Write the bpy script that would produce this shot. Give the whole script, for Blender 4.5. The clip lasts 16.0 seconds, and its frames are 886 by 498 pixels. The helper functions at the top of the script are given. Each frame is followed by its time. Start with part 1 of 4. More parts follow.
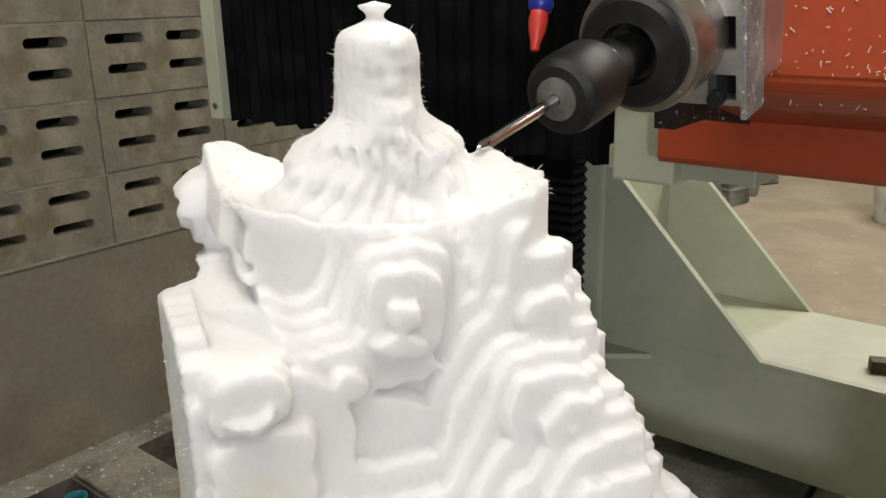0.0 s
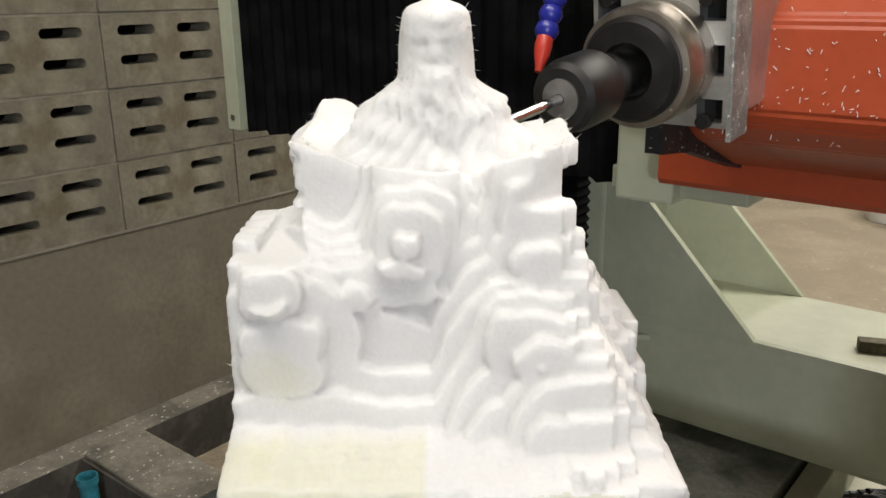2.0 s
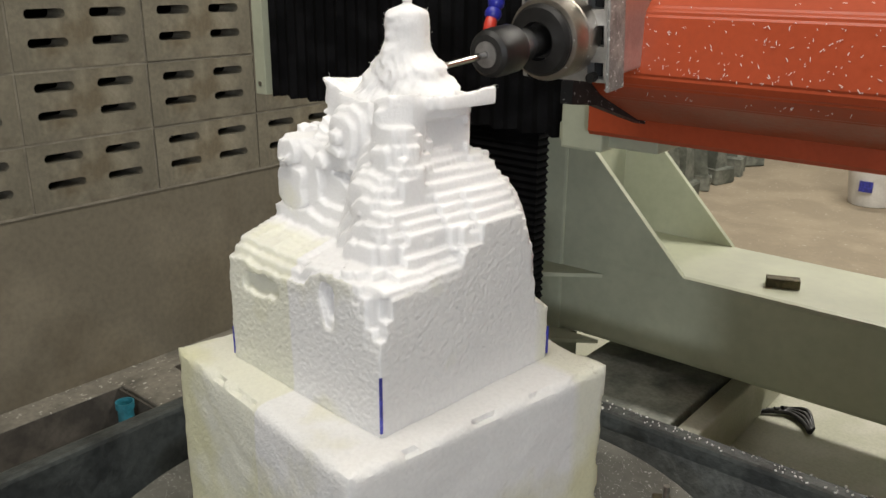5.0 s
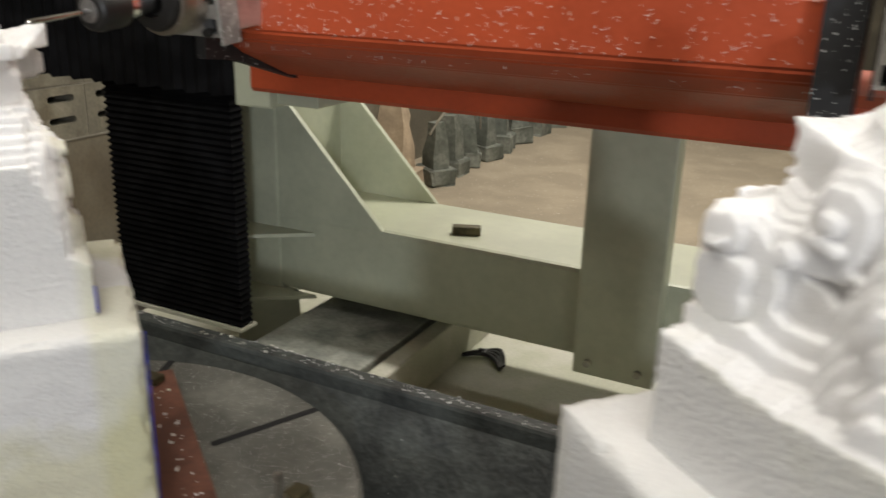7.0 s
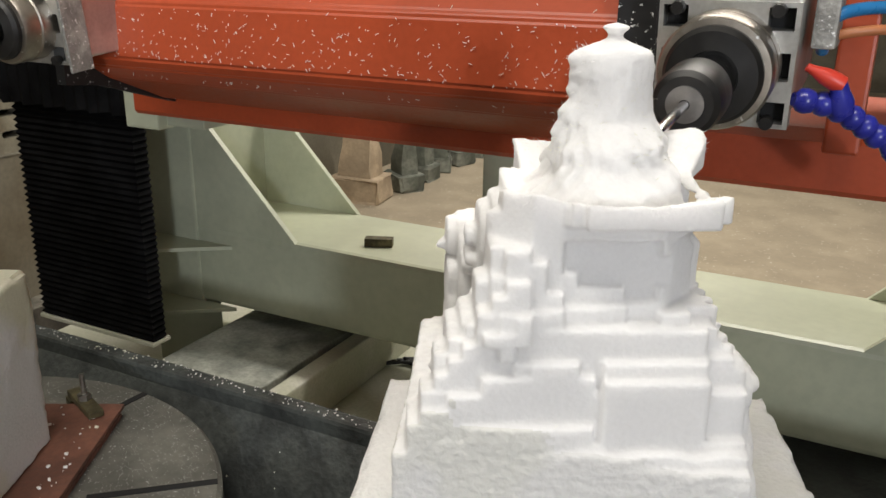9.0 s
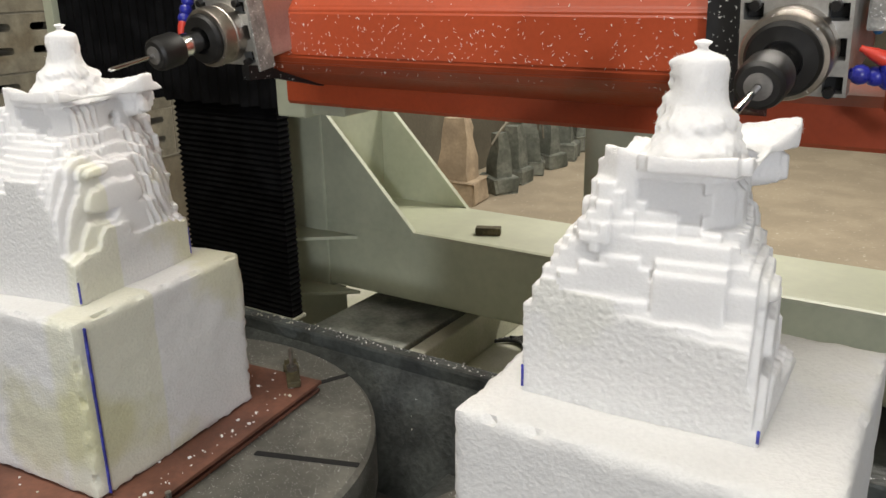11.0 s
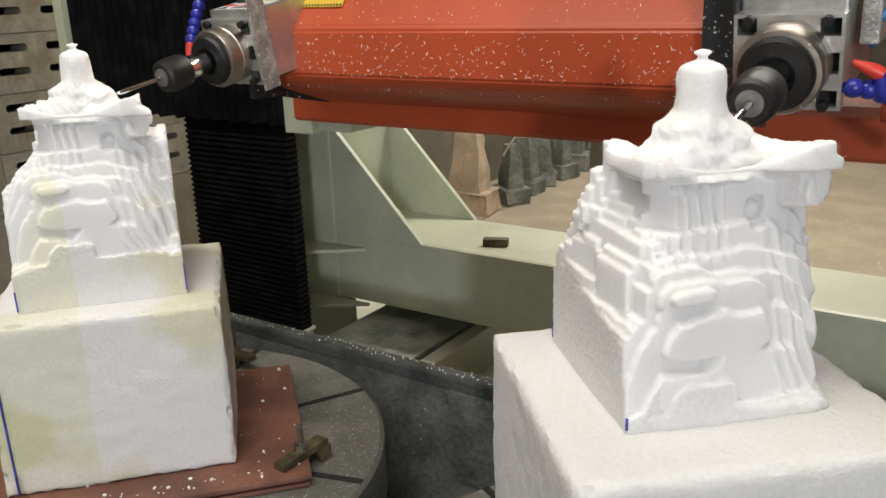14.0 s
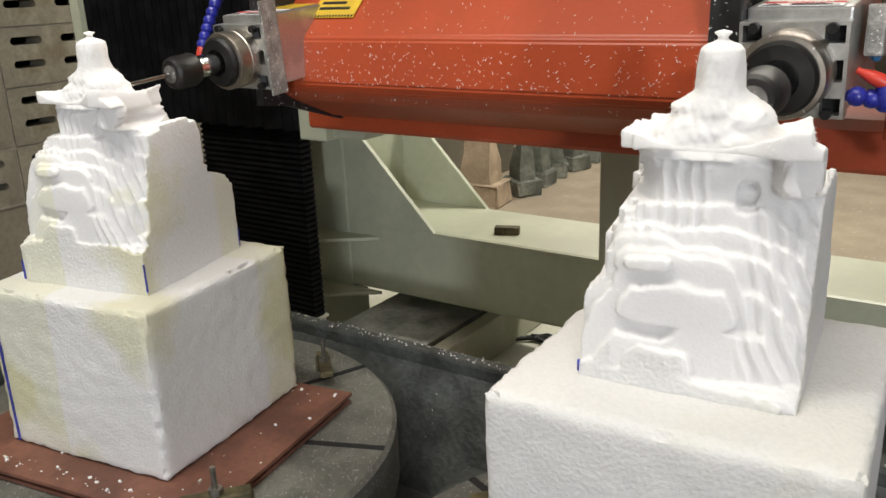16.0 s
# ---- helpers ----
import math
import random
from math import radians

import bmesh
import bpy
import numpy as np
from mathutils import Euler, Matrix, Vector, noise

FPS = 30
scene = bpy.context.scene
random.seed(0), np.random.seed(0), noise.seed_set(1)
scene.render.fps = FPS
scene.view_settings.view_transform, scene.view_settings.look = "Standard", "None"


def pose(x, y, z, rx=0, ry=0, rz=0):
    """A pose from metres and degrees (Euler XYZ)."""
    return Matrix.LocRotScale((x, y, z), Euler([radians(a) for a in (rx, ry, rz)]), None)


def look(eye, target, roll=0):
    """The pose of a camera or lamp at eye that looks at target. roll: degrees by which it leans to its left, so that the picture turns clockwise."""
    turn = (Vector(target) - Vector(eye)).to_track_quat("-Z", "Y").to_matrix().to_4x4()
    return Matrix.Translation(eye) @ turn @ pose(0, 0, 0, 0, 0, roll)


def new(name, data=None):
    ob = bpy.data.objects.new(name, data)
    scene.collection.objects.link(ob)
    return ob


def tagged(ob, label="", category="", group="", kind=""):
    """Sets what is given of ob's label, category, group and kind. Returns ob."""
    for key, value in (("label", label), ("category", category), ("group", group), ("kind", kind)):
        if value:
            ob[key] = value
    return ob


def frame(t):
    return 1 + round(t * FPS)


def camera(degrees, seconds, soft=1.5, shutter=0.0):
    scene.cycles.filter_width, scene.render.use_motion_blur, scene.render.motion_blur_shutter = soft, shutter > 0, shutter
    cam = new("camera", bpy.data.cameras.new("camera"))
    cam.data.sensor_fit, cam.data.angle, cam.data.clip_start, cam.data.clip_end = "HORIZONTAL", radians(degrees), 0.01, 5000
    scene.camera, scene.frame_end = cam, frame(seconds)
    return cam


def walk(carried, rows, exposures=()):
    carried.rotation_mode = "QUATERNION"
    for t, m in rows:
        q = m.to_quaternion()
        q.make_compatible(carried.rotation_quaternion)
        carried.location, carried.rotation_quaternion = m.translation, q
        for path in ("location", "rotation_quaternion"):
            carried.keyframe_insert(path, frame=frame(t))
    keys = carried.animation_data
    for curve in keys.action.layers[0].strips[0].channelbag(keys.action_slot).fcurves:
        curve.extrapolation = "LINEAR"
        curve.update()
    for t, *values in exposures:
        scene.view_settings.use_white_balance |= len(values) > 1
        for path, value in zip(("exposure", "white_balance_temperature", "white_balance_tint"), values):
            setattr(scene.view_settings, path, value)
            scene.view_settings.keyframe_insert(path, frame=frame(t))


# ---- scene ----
cam = camera(55.7, 16.0, soft=1.5, shutter=0.4)
PATH = [
    (0, (2.130, -1.149, 1.266), (0.914, 0.326, 0.678), -1.3),
    (0.5, (2.130, -1.169, 1.266), (0.927, 0.319, 0.685), -1.2),
    (1, (2.129, -1.184, 1.264), (0.931, 0.310, 0.689), -1.0),
    (1.5, (2.138, -1.195, 1.261), (0.935, 0.294, 0.681), -0.9),
    (2, (2.149, -1.214, 1.259), (0.945, 0.269, 0.668), -0.7),
    (2.5, (2.171, -1.258, 1.268), (0.978, 0.235, 0.678), -0.6),
    (3, (2.222, -1.339, 1.264), (1.045, 0.162, 0.664), 0.2),
    (3.5, (2.284, -1.409, 1.259), (1.124, 0.096, 0.633), 1.2),
    (5.8, (2.388, -1.420, 1.289), (1.160, 0.023, 0.669), -0.0),
    (6, (2.398, -1.412, 1.288), (1.182, 0.040, 0.669), -0.4),
    (6.5, (2.458, -1.404, 1.278), (1.424, 0.169, 0.641), -0.3),
    (7, (2.616, -1.377, 1.266), (1.758, 0.313, 0.618), 1.5),
    (7.5, (2.757, -1.327, 1.260), (1.889, 0.351, 0.605), 2.8),
    (8, (2.775, -1.318, 1.282), (1.897, 0.354, 0.622), 1.5),
    (8.5, (2.773, -1.314, 1.288), (1.908, 0.369, 0.640), 1.4),
    (9, (2.768, -1.309, 1.288), (1.914, 0.382, 0.647), 0.8),
    (9.5, (2.775, -1.348, 1.295), (1.888, 0.326, 0.654), 0.8),
    (10, (2.801, -1.429, 1.306), (1.806, 0.174, 0.644), 0.1),
    (12.5, (2.836, -1.536, 1.312), (1.791, 0.066, 0.727), -1.4),
    (13, (2.834, -1.531, 1.312), (1.785, 0.066, 0.721), -1.6),
    (13.5, (2.841, -1.514, 1.313), (1.781, 0.073, 0.717), -2.0),
    (14, (2.847, -1.519, 1.313), (1.777, 0.062, 0.717), -2.0),
    (14.5, (2.848, -1.524, 1.311), (1.772, 0.051, 0.710), -1.9),
    (15, (2.851, -1.528, 1.310), (1.769, 0.040, 0.701), -2.0),
    (15.5, (2.856, -1.533, 1.309), (1.771, 0.031, 0.698), -2.0),
    (16, (2.855, -1.532, 1.306), (1.765, 0.030, 0.696), -2.3),
]
walk(cam, [(t, look(eye, target, roll)) for t, eye, target, roll in PATH],
     exposures=[(0, -0.06), (9, 0.02), (12.5, 0.10), (16, 0.14)])

# seconds, turn of the tables, shift of the portal, lift and tilt of the heads
MOVES = [
    (0, -0.0, -0.002, 0.027, 5.6),
    (0.5, -3.0, -0.008, 0.025, 4.8),
    (1, -7.0, -0.011, 0.024, 4.0),
    (1.5, -13.5, -0.015, 0.004, 2.4),
    (2, -21.8, -0.008, -0.014, -0.6),
    (2.5, -34.0, -0.003, -0.032, -3.7),
    (3, -43.0, -0.005, -0.038, -2.3),
    (3.5, -49.0, 0.001, -0.034, -1.7),
    (5.8, -77.5, -0.018, -0.001, -2.0),
    (6, -80.5, -0.016, -0.001, -2.1),
    (6.5, -88.0, 0.005, -0.001, -1.3),
    (7, -95.5, 0.017, -0.001, -0.8),
    (7.5, -103.0, 0.032, -0.001, -0.6),
    (8, -110.0, 0.020, -0.002, -0.5),
    (8.5, -115.2, 0.017, -0.005, -1.0),
    (9, -120.0, 0.008, -0.007, -1.3),
    (9.5, -125.5, 0.009, -0.001, -0.7),
    (10, -131.0, 0.008, 0.004, -0.2),
    (12.5, -165.3, -0.014, 0.036, 6.2),
    (13, -175.3, -0.015, 0.031, 5.3),
    (13.5, -180.0, -0.009, 0.019, 3.7),
    (14, -189.8, -0.007, 0.015, 3.0),
    (14.5, -195.9, -0.001, 0.017, 3.0),
    (15, -206.0, -0.003, 0.005, 1.1),
    (15.5, -215.5, 0.001, -0.006, -0.5),
    (16, -228.5, -0.005, -0.020, -2.2),
]
AXIS_A = (1.884, -0.891)
AXIS_B = (2.665, -0.891)
TABLE_Z, BOARD_Z = 0.6215, 0.72
PIVOT = (-0.4985, 1.364)      # y and z of the heads' tilting shaft

# ---------------------------------------------------------------- light
world = bpy.data.worlds.new("hall")
scene.world = world
world.use_nodes = True
bg = world.node_tree.nodes["Background"]
bg.inputs[0].default_value = (0.85, 0.92, 1.0, 1)
bg.inputs[1].default_value = 0.44


def area(name, eye, target, w, h, power, color):
    data = bpy.data.lights.new(name, "AREA")
    data.shape, data.size, data.size_y, data.energy, data.color = "RECTANGLE", w, h, power, color
    ob = new(name, data)
    ob.matrix_world = look(eye, target)
    return ob


area("door_daylight", (4.6, -4.6, 2.1), (2.2, -0.8, 0.9), 3.2, 2.4, 32, (0.96, 0.97, 1.0))
area("window_daylight", (6.3, -6.6, 1.9), (2.3, -0.1, 0.9), 0.4, 0.4, 140, (0.88, 0.92, 1.0))
area("ceiling_tube", (2.2, -1.6, 3.25), (2.2, -1.5, 0), 2.4, 0.3, 54, (1.0, 0.955, 0.88))
area("ceiling_tube", (2.6, 1.6, 3.25), (2.6, 1.6, 0), 2.4, 0.3, 120, (1.0, 0.945, 0.86))
area("ceiling_tube", (0.9, 4.2, 3.25), (0.9, 4.2, 0), 2.4, 0.3, 80, (1.0, 0.945, 0.86))

# ---------------------------------------------------------------- materials


def material(name, color, rough=0.6, metal=0.0, vary=0.25, scale=8.0, fine=90.0, bump=0.15, second=None, speck=0.0,
             speck_scale=60.0, speck_color=(0.8, 0.8, 0.78), spec=0.5, per_object=0.0, lo=0.45, hi=0.62, trans=0.0, sheets=None, grime=0.0):
    m = bpy.data.materials.new(name)
    m.use_nodes = True
    nt = m.node_tree
    N, L = nt.nodes, nt.links
    b = N["Principled BSDF"]
    b.inputs["Roughness"].default_value = rough
    b.inputs["Metallic"].default_value = metal
    b.inputs["Specular IOR Level"].default_value = spec
    co = N.new("ShaderNodeTexCoord").outputs["Object"]

    def tex(s, detail=5.0):
        n = N.new("ShaderNodeTexNoise")
        n.inputs["Scale"].default_value, n.inputs["Detail"].default_value = s, detail
        L.new(co, n.inputs["Vector"])
        return n.outputs["Fac"]

    def ramp(src, a, c, lo_, hi_):
        r = N.new("ShaderNodeValToRGB")
        r.color_ramp.elements[0].position, r.color_ramp.elements[1].position = lo_, hi_
        r.color_ramp.elements[0].color, r.color_ramp.elements[1].color = (*a, 1), (*c, 1)
        L.new(src, r.inputs["Fac"])
        return r.outputs["Color"]

    big, small = tex(scale), tex(fine, 8.0)
    dark = tuple(c * (1 - vary) for c in color)
    other = second or tuple(min(1, c * (1 + vary * 0.5)) for c in color)
    col = ramp(big, dark if second is None else color, other, lo, hi)
    grain = ramp(small, (1 - vary * 0.8,) * 3, (1.0,) * 3, 0.3, 0.62)
    mix = N.new("ShaderNodeMixRGB")
    mix.blend_type, mix.inputs[0].default_value = "MULTIPLY", 1.0
    L.new(col, mix.inputs[1]), L.new(grain, mix.inputs[2])
    out = mix.outputs[0]
    if per_object:
        info = N.new("ShaderNodeObjectInfo")
        r = ramp(info.outputs["Random"], (1 - per_object,) * 3, (1.0,) * 3, 0, 1)
        m2 = N.new("ShaderNodeMixRGB")
        m2.blend_type, m2.inputs[0].default_value = "MULTIPLY", 1.0
        L.new(out, m2.inputs[1]), L.new(r, m2.inputs[2])
        out = m2.outputs[0]
    if speck:
        sp = ramp(tex(speck_scale, 6.0), (0, 0, 0), (1, 1, 1), 0.68 - speck * 0.14, 0.70 - speck * 0.12)
        m3 = N.new("ShaderNodeMixRGB")
        m3.inputs[2].default_value = (*speck_color, 1)
        L.new(sp, m3.inputs[0]), L.new(out, m3.inputs[1])
        out = m3.outputs[0]
    if grime:
        patch = ramp(tex(grime, 4.0), (1, 1, 1), (0.50, 0.44, 0.36), 0.50, 0.68)
        m5 = N.new("ShaderNodeMixRGB")
        m5.blend_type, m5.inputs[0].default_value = "MULTIPLY", 0.8
        L.new(out, m5.inputs[1]), L.new(patch, m5.inputs[2])
        out = m5.outputs[0]
    if sheets:
        # older yellowed foam in two opposite corners of a glued block
        turned = N.new("ShaderNodeVectorRotate")
        turned.rotation_type = "Z_AXIS"
        turned.inputs["Angle"].default_value = -radians(sheets[0] - 45)
        L.new(co, turned.inputs["Vector"])
        xyz = N.new("ShaderNodeSeparateXYZ")
        L.new(turned.outputs[0], xyz.inputs[0])

        def calc(op, p, q):
            n = N.new("ShaderNodeMath")
            n.operation = op
            for slot, v in zip(n.inputs, (p, q)):
                if isinstance(v, (int, float)):
                    slot.default_value = v
                else:
                    L.new(v, slot)
            return n.outputs[0]
        end = calc("SIGN", xyz.outputs[0], 0)
        side = calc("ADD", calc("MULTIPLY", end, xyz.outputs[1]), calc("MULTIPLY", end, -0.0135))
        side = calc("ADD", side, calc("MULTIPLY", calc("SUBTRACT", big, 0.5), 0.02))
        old = N.new("ShaderNodeMapRange")
        old.inputs["From Min"].default_value, old.inputs["From Max"].default_value = -sheets[1] + 0.0015, -sheets[1] - 0.0015
        L.new(side, old.inputs["Value"])
        rim = N.new("ShaderNodeMapRange")
        rim.inputs["From Min"].default_value, rim.inputs["From Max"].default_value = sheets[2], sheets[2] + 0.012
        L.new(calc("ABSOLUTE", calc("SUBTRACT", xyz.outputs[0], 0.011), 0), rim.inputs["Value"])
        m4 = N.new("ShaderNodeMixRGB")
        m4.blend_type, m4.inputs[2].default_value = "MULTIPLY", (0.95, 0.95, 0.82, 1)
        L.new(calc("MULTIPLY", old.outputs[0], rim.outputs[0]), m4.inputs[0]), L.new(out, m4.inputs[1])
        out = m4.outputs[0]
    L.new(out, b.inputs["Base Color"])
    rr = N.new("ShaderNodeMapRange")
    rr.inputs["To Min"].default_value, rr.inputs["To Max"].default_value = max(0.05, rough - 0.12), min(1, rough + 0.12)
    L.new(small, rr.inputs["Value"]), L.new(rr.outputs[0], b.inputs["Roughness"])
    if trans:
        b.inputs["Subsurface Weight"].default_value = trans
        b.inputs["Subsurface Radius"].default_value = (0.02, 0.02, 0.02)
        b.inputs["Subsurface Scale"].default_value = 0.7
    if bump:
        bp = N.new("ShaderNodeBump")
        bp.inputs["Strength"].default_value, bp.inputs["Distance"].default_value = bump, 0.004
        L.new(small, bp.inputs["Height"]), L.new(bp.outputs[0], b.inputs["Normal"])
    return m


FOAM = material("foam", (0.86, 0.85, 0.83), 0.85, vary=0.05, scale=7, fine=330, bump=0.28, second=(0.80, 0.79, 0.66), spec=0.2, lo=0.54, hi=0.585)
FOAM_FACE = material("foam_sawn", (0.74, 0.735, 0.72), 0.9, vary=0.08, scale=6, fine=260, bump=0.34, second=(0.725, 0.72, 0.68), spec=0.15, lo=0.52, hi=0.56, trans=0.4)
FOAM_CARVED = material("foam_carved", (0.79, 0.785, 0.78), 0.85, vary=0.04, scale=9, fine=420, bump=0.15, second=(0.785, 0.78, 0.755), spec=0.2, lo=0.60, hi=0.66, trans=1.0)
OLD_FACE = material("foam_sawn_yellowed", (0.74, 0.735, 0.72), 0.9, vary=0.08, scale=6, fine=260, bump=0.34, second=(0.66, 0.645, 0.50), spec=0.15, lo=0.50, hi=0.60, trans=0.4, sheets=(17, 0.0215, 0.066))
OLD_CARVED = material("foam_carved_yellowed", (0.79, 0.785, 0.78), 0.85, vary=0.04, scale=9, fine=420, bump=0.15, second=(0.76, 0.75, 0.67), spec=0.2, lo=0.60, hi=0.66, trans=1.0, sheets=(17, 0.0215, 0.066))
INK = material("blue_ink", (0.05, 0.06, 0.42), 0.5, vary=0.3, scale=90, bump=0)
RED = material("red_enamel", (0.45, 0.072, 0.023), 0.42, vary=0.12, scale=5, fine=140, bump=0.05)
BLACKP = material("black_paint", (0.018, 0.018, 0.019), 0.5, vary=0.3, scale=12, speck=0.12, speck_scale=260)
GREEN = material("pale_green_paint", (0.46, 0.482, 0.355), 0.42, vary=0.10, scale=4, fine=60, bump=0.06)
GREENDUST = material("green_paint_dusty", (0.44, 0.44, 0.34), 0.7, vary=0.18, scale=9, fine=150, bump=0.1, second=(0.52, 0.51, 0.43))
BELLOWS = material("bellows_cloth", (0.0065, 0.0065, 0.007), 0.8, vary=0.4, scale=18, fine=200, bump=0.1, spec=0.05)
ALU = material("cast_aluminium", (0.62, 0.62, 0.60), 0.38, 0.85, vary=0.15, scale=25, fine=220, bump=0.1)
ALU_DUST = material("aluminium_dusty", (0.40, 0.39, 0.36), 0.6, 0.3, vary=0.3, scale=40, fine=260, bump=0.35, speck=0.4, speck_scale=330)
STEEL = material("turned_steel", (0.46, 0.42, 0.365), 0.42, 1.0, vary=0.15, scale=30, fine=180, bump=0.03, speck=0.15, speck_scale=170)
NUT = material("blackened_steel", (0.022, 0.021, 0.020), 0.46, 0.3, vary=0.3, scale=40, bump=0.05)
NUTFACE = material("ground_steel", (0.24, 0.23, 0.22), 0.4, 0.6, vary=0.2, scale=60)
BIT = material("cutter_steel", (0.70, 0.70, 0.70), 0.18, 1.0, vary=0.1, scale=60, bump=0)
# near-black colour that stands in for the shade inside openings and recesses
RECESS_SHADE = material("recess_shade", (0.01, 0.01, 0.01), 0.8, vary=0.2, bump=0)
BLUEHOSE = material("blue_plastic", (0.025, 0.03, 0.30), 0.3, vary=0.15, scale=20, bump=0.02)
REDNOZ = material("red_plastic", (0.62, 0.05, 0.03), 0.35, vary=0.1, scale=20, bump=0.02)
AIRHOSE = material("azure_hose", (0.02, 0.20, 0.48), 0.3, vary=0.1, scale=20, bump=0)
COPPER = material("orange_hose", (0.55, 0.20, 0.08), 0.4, vary=0.1, scale=20, bump=0)
CONCRETE = material("cement_render", (0.19, 0.168, 0.122), 0.9, vary=0.22, scale=2.2, fine=55, bump=0.25, grime=1.6)
BLOCKMAT = material("breeze_block", (0.215, 0.195, 0.143), 0.9, vary=0.25, scale=6, fine=70, bump=0.4, per_object=0.12, grime=7.0)
MORTAR = material("mortar", (0.22, 0.20, 0.155), 0.95, vary=0.2, scale=12, fine=80, bump=0.3)
FLOORMAT = material("dusty_concrete_floor", (0.34, 0.285, 0.205), 0.8, vary=0.12, scale=3.5, fine=40, bump=0.2, speck=0.12, speck_scale=55, speck_color=(0.5, 0.45, 0.36))
CURB = material("wet_concrete", (0.20, 0.185, 0.15), 0.8, vary=0.35, scale=7, fine=60, bump=0.35, speck=0.3, speck_scale=70, speck_color=(0.5, 0.48, 0.42))
PITWALL = material("dark_pit_side", (0.068, 0.061, 0.05), 0.8, vary=0.4, scale=9, fine=60, bump=0.3)
SAND = material("damp_sand", (0.38, 0.31, 0.215), 0.9, vary=0.3, scale=6, fine=90, bump=0.4)
TRAY = material("tarred_tray", (0.080, 0.088, 0.082), 0.45, vary=0.45, scale=14, fine=110, bump=0.5, second=(0.042, 0.046, 0.044))
DISC = material("cast_iron_table", (0.205, 0.203, 0.175), 0.55, 0.3, vary=0.3, scale=9, fine=80, bump=0.2, speck=0.16, speck_scale=430)
PLY = material("red_brown_plywood", (0.20, 0.085, 0.055), 0.65, vary=0.3, scale=10, fine=120, bump=0.2, speck=0.0)
BOLT = material("zinc_bolt", (0.45, 0.43, 0.38), 0.35, 0.9, vary=0.3, scale=50)
CLAMP = material("rusty_clamp", (0.13, 0.11, 0.055), 0.6, 0.4, vary=0.4, scale=40, bump=0.3)
PIPE = material("blue_pvc", (0.03, 0.20, 0.26), 0.45, vary=0.25, scale=20)
DARKSTONE = material("dark_stone", (0.13, 0.14, 0.115), 0.85, vary=0.45, scale=7, fine=40, bump=0.5, second=(0.25, 0.26, 0.22))
PALESTONE = material("buff_stone", (0.46, 0.36, 0.25), 0.85, vary=0.2, scale=7, fine=60, bump=0.3)
WHITE = material("white_plastic", (0.75, 0.74, 0.72), 0.45, vary=0.1, scale=10, bump=0.05)
PAPER = material("label_paper", (0.80, 0.80, 0.78), 0.5, vary=0.05, scale=20, bump=0)
YELLOW = material("yellow_label", (0.75, 0.50, 0.04), 0.5, vary=0.1, scale=30, bump=0)
LABELRED = material("label_red", (0.60, 0.03, 0.04), 0.5, vary=0.05, bump=0)
CEIL = material("ceiling_board", (0.55, 0.53, 0.48), 0.9, vary=0.1, scale=3, bump=0.05)
CABLE = material("black_rubber", (0.015, 0.015, 0.015), 0.5, vary=0.3, bump=0)
DUSTED = material("dusty_sheet_steel", (0.33, 0.34, 0.295), 0.8, vary=0.35, scale=16, fine=140, bump=0.2, second=(0.13, 0.14, 0.125), lo=0.40, hi=0.70)

# ---------------------------------------------------------------- mesh helpers


def mesh_of(bm, name, mat):
    me = bpy.data.meshes.new(name)
    bm.normal_update()
    bm.to_mesh(me)
    bm.free()
    me.materials.append(mat)
    return me


def smooth(me, angle=35):
    me.shade_smooth()
    me.set_sharp_from_angle(angle=radians(angle))


def part(name, bm, mat, parent=None, label="", soft=0):
    me = mesh_of(bm, name, mat)
    if soft:
        smooth(me, soft)
    ob = new(name, me)
    if parent is not None:
        ob.parent = parent
    if label:
        tagged(ob, label)
    return ob


def thing(name, at, label, category, group="", kind=""):
    ob = new(name)
    ob.empty_display_size = 0.05
    ob.matrix_world = at
    return tagged(ob, label, category, group, kind)


def add_box(bm, x0, x1, y0, y1, z0, z1, bevel=0.0, m=None):
    vs = [bm.verts.new((x, y, z)) for x in (x0, x1) for y in (y0, y1) for z in (z0, z1)]
    fs = [bm.faces.new([vs[i] for i in f]) for f in ((0, 1, 3, 2), (4, 6, 7, 5), (0, 4, 5, 1), (2, 3, 7, 6), (0, 2, 6, 4), (1, 5, 7, 3))]
    if bevel:
        es = list({e for f in fs for e in f.edges})
        r = bmesh.ops.bevel(bm, geom=es, offset=bevel, segments=2, affect="EDGES", profile=0.6)
        vs = list({v for f in r["faces"] for v in f.verts} | {v for v in vs if v.is_valid})
    if m is not None:
        for v in vs:
            if v.is_valid:
                v.co = m @ v.co
    return vs


def boxed(*a, **k):
    bm = bmesh.new()
    add_box(bm, *a, **k)
    return bm


def add_prism(bm, outline, a, b, axis="x", m=None):
    """A closed outline of pairs, drawn out from a to b along the axis."""
    def at(p, s):
        return {"x": (s, p[0], p[1]), "y": (p[0], s, p[1]), "z": (p[0], p[1], s)}[axis]
    lo = [bm.verts.new(at(p, a)) for p in outline]
    hi = [bm.verts.new(at(p, b)) for p in outline]
    n = len(outline)
    bm.faces.new(lo), bm.faces.new(list(reversed(hi)))
    for i in range(n):
        bm.faces.new((lo[i], hi[i], hi[(i + 1) % n], lo[(i + 1) % n]))
    bmesh.ops.recalc_face_normals(bm, faces=bm.faces[:])
    if m is not None:
        for v in lo + hi:
            v.co = m @ v.co


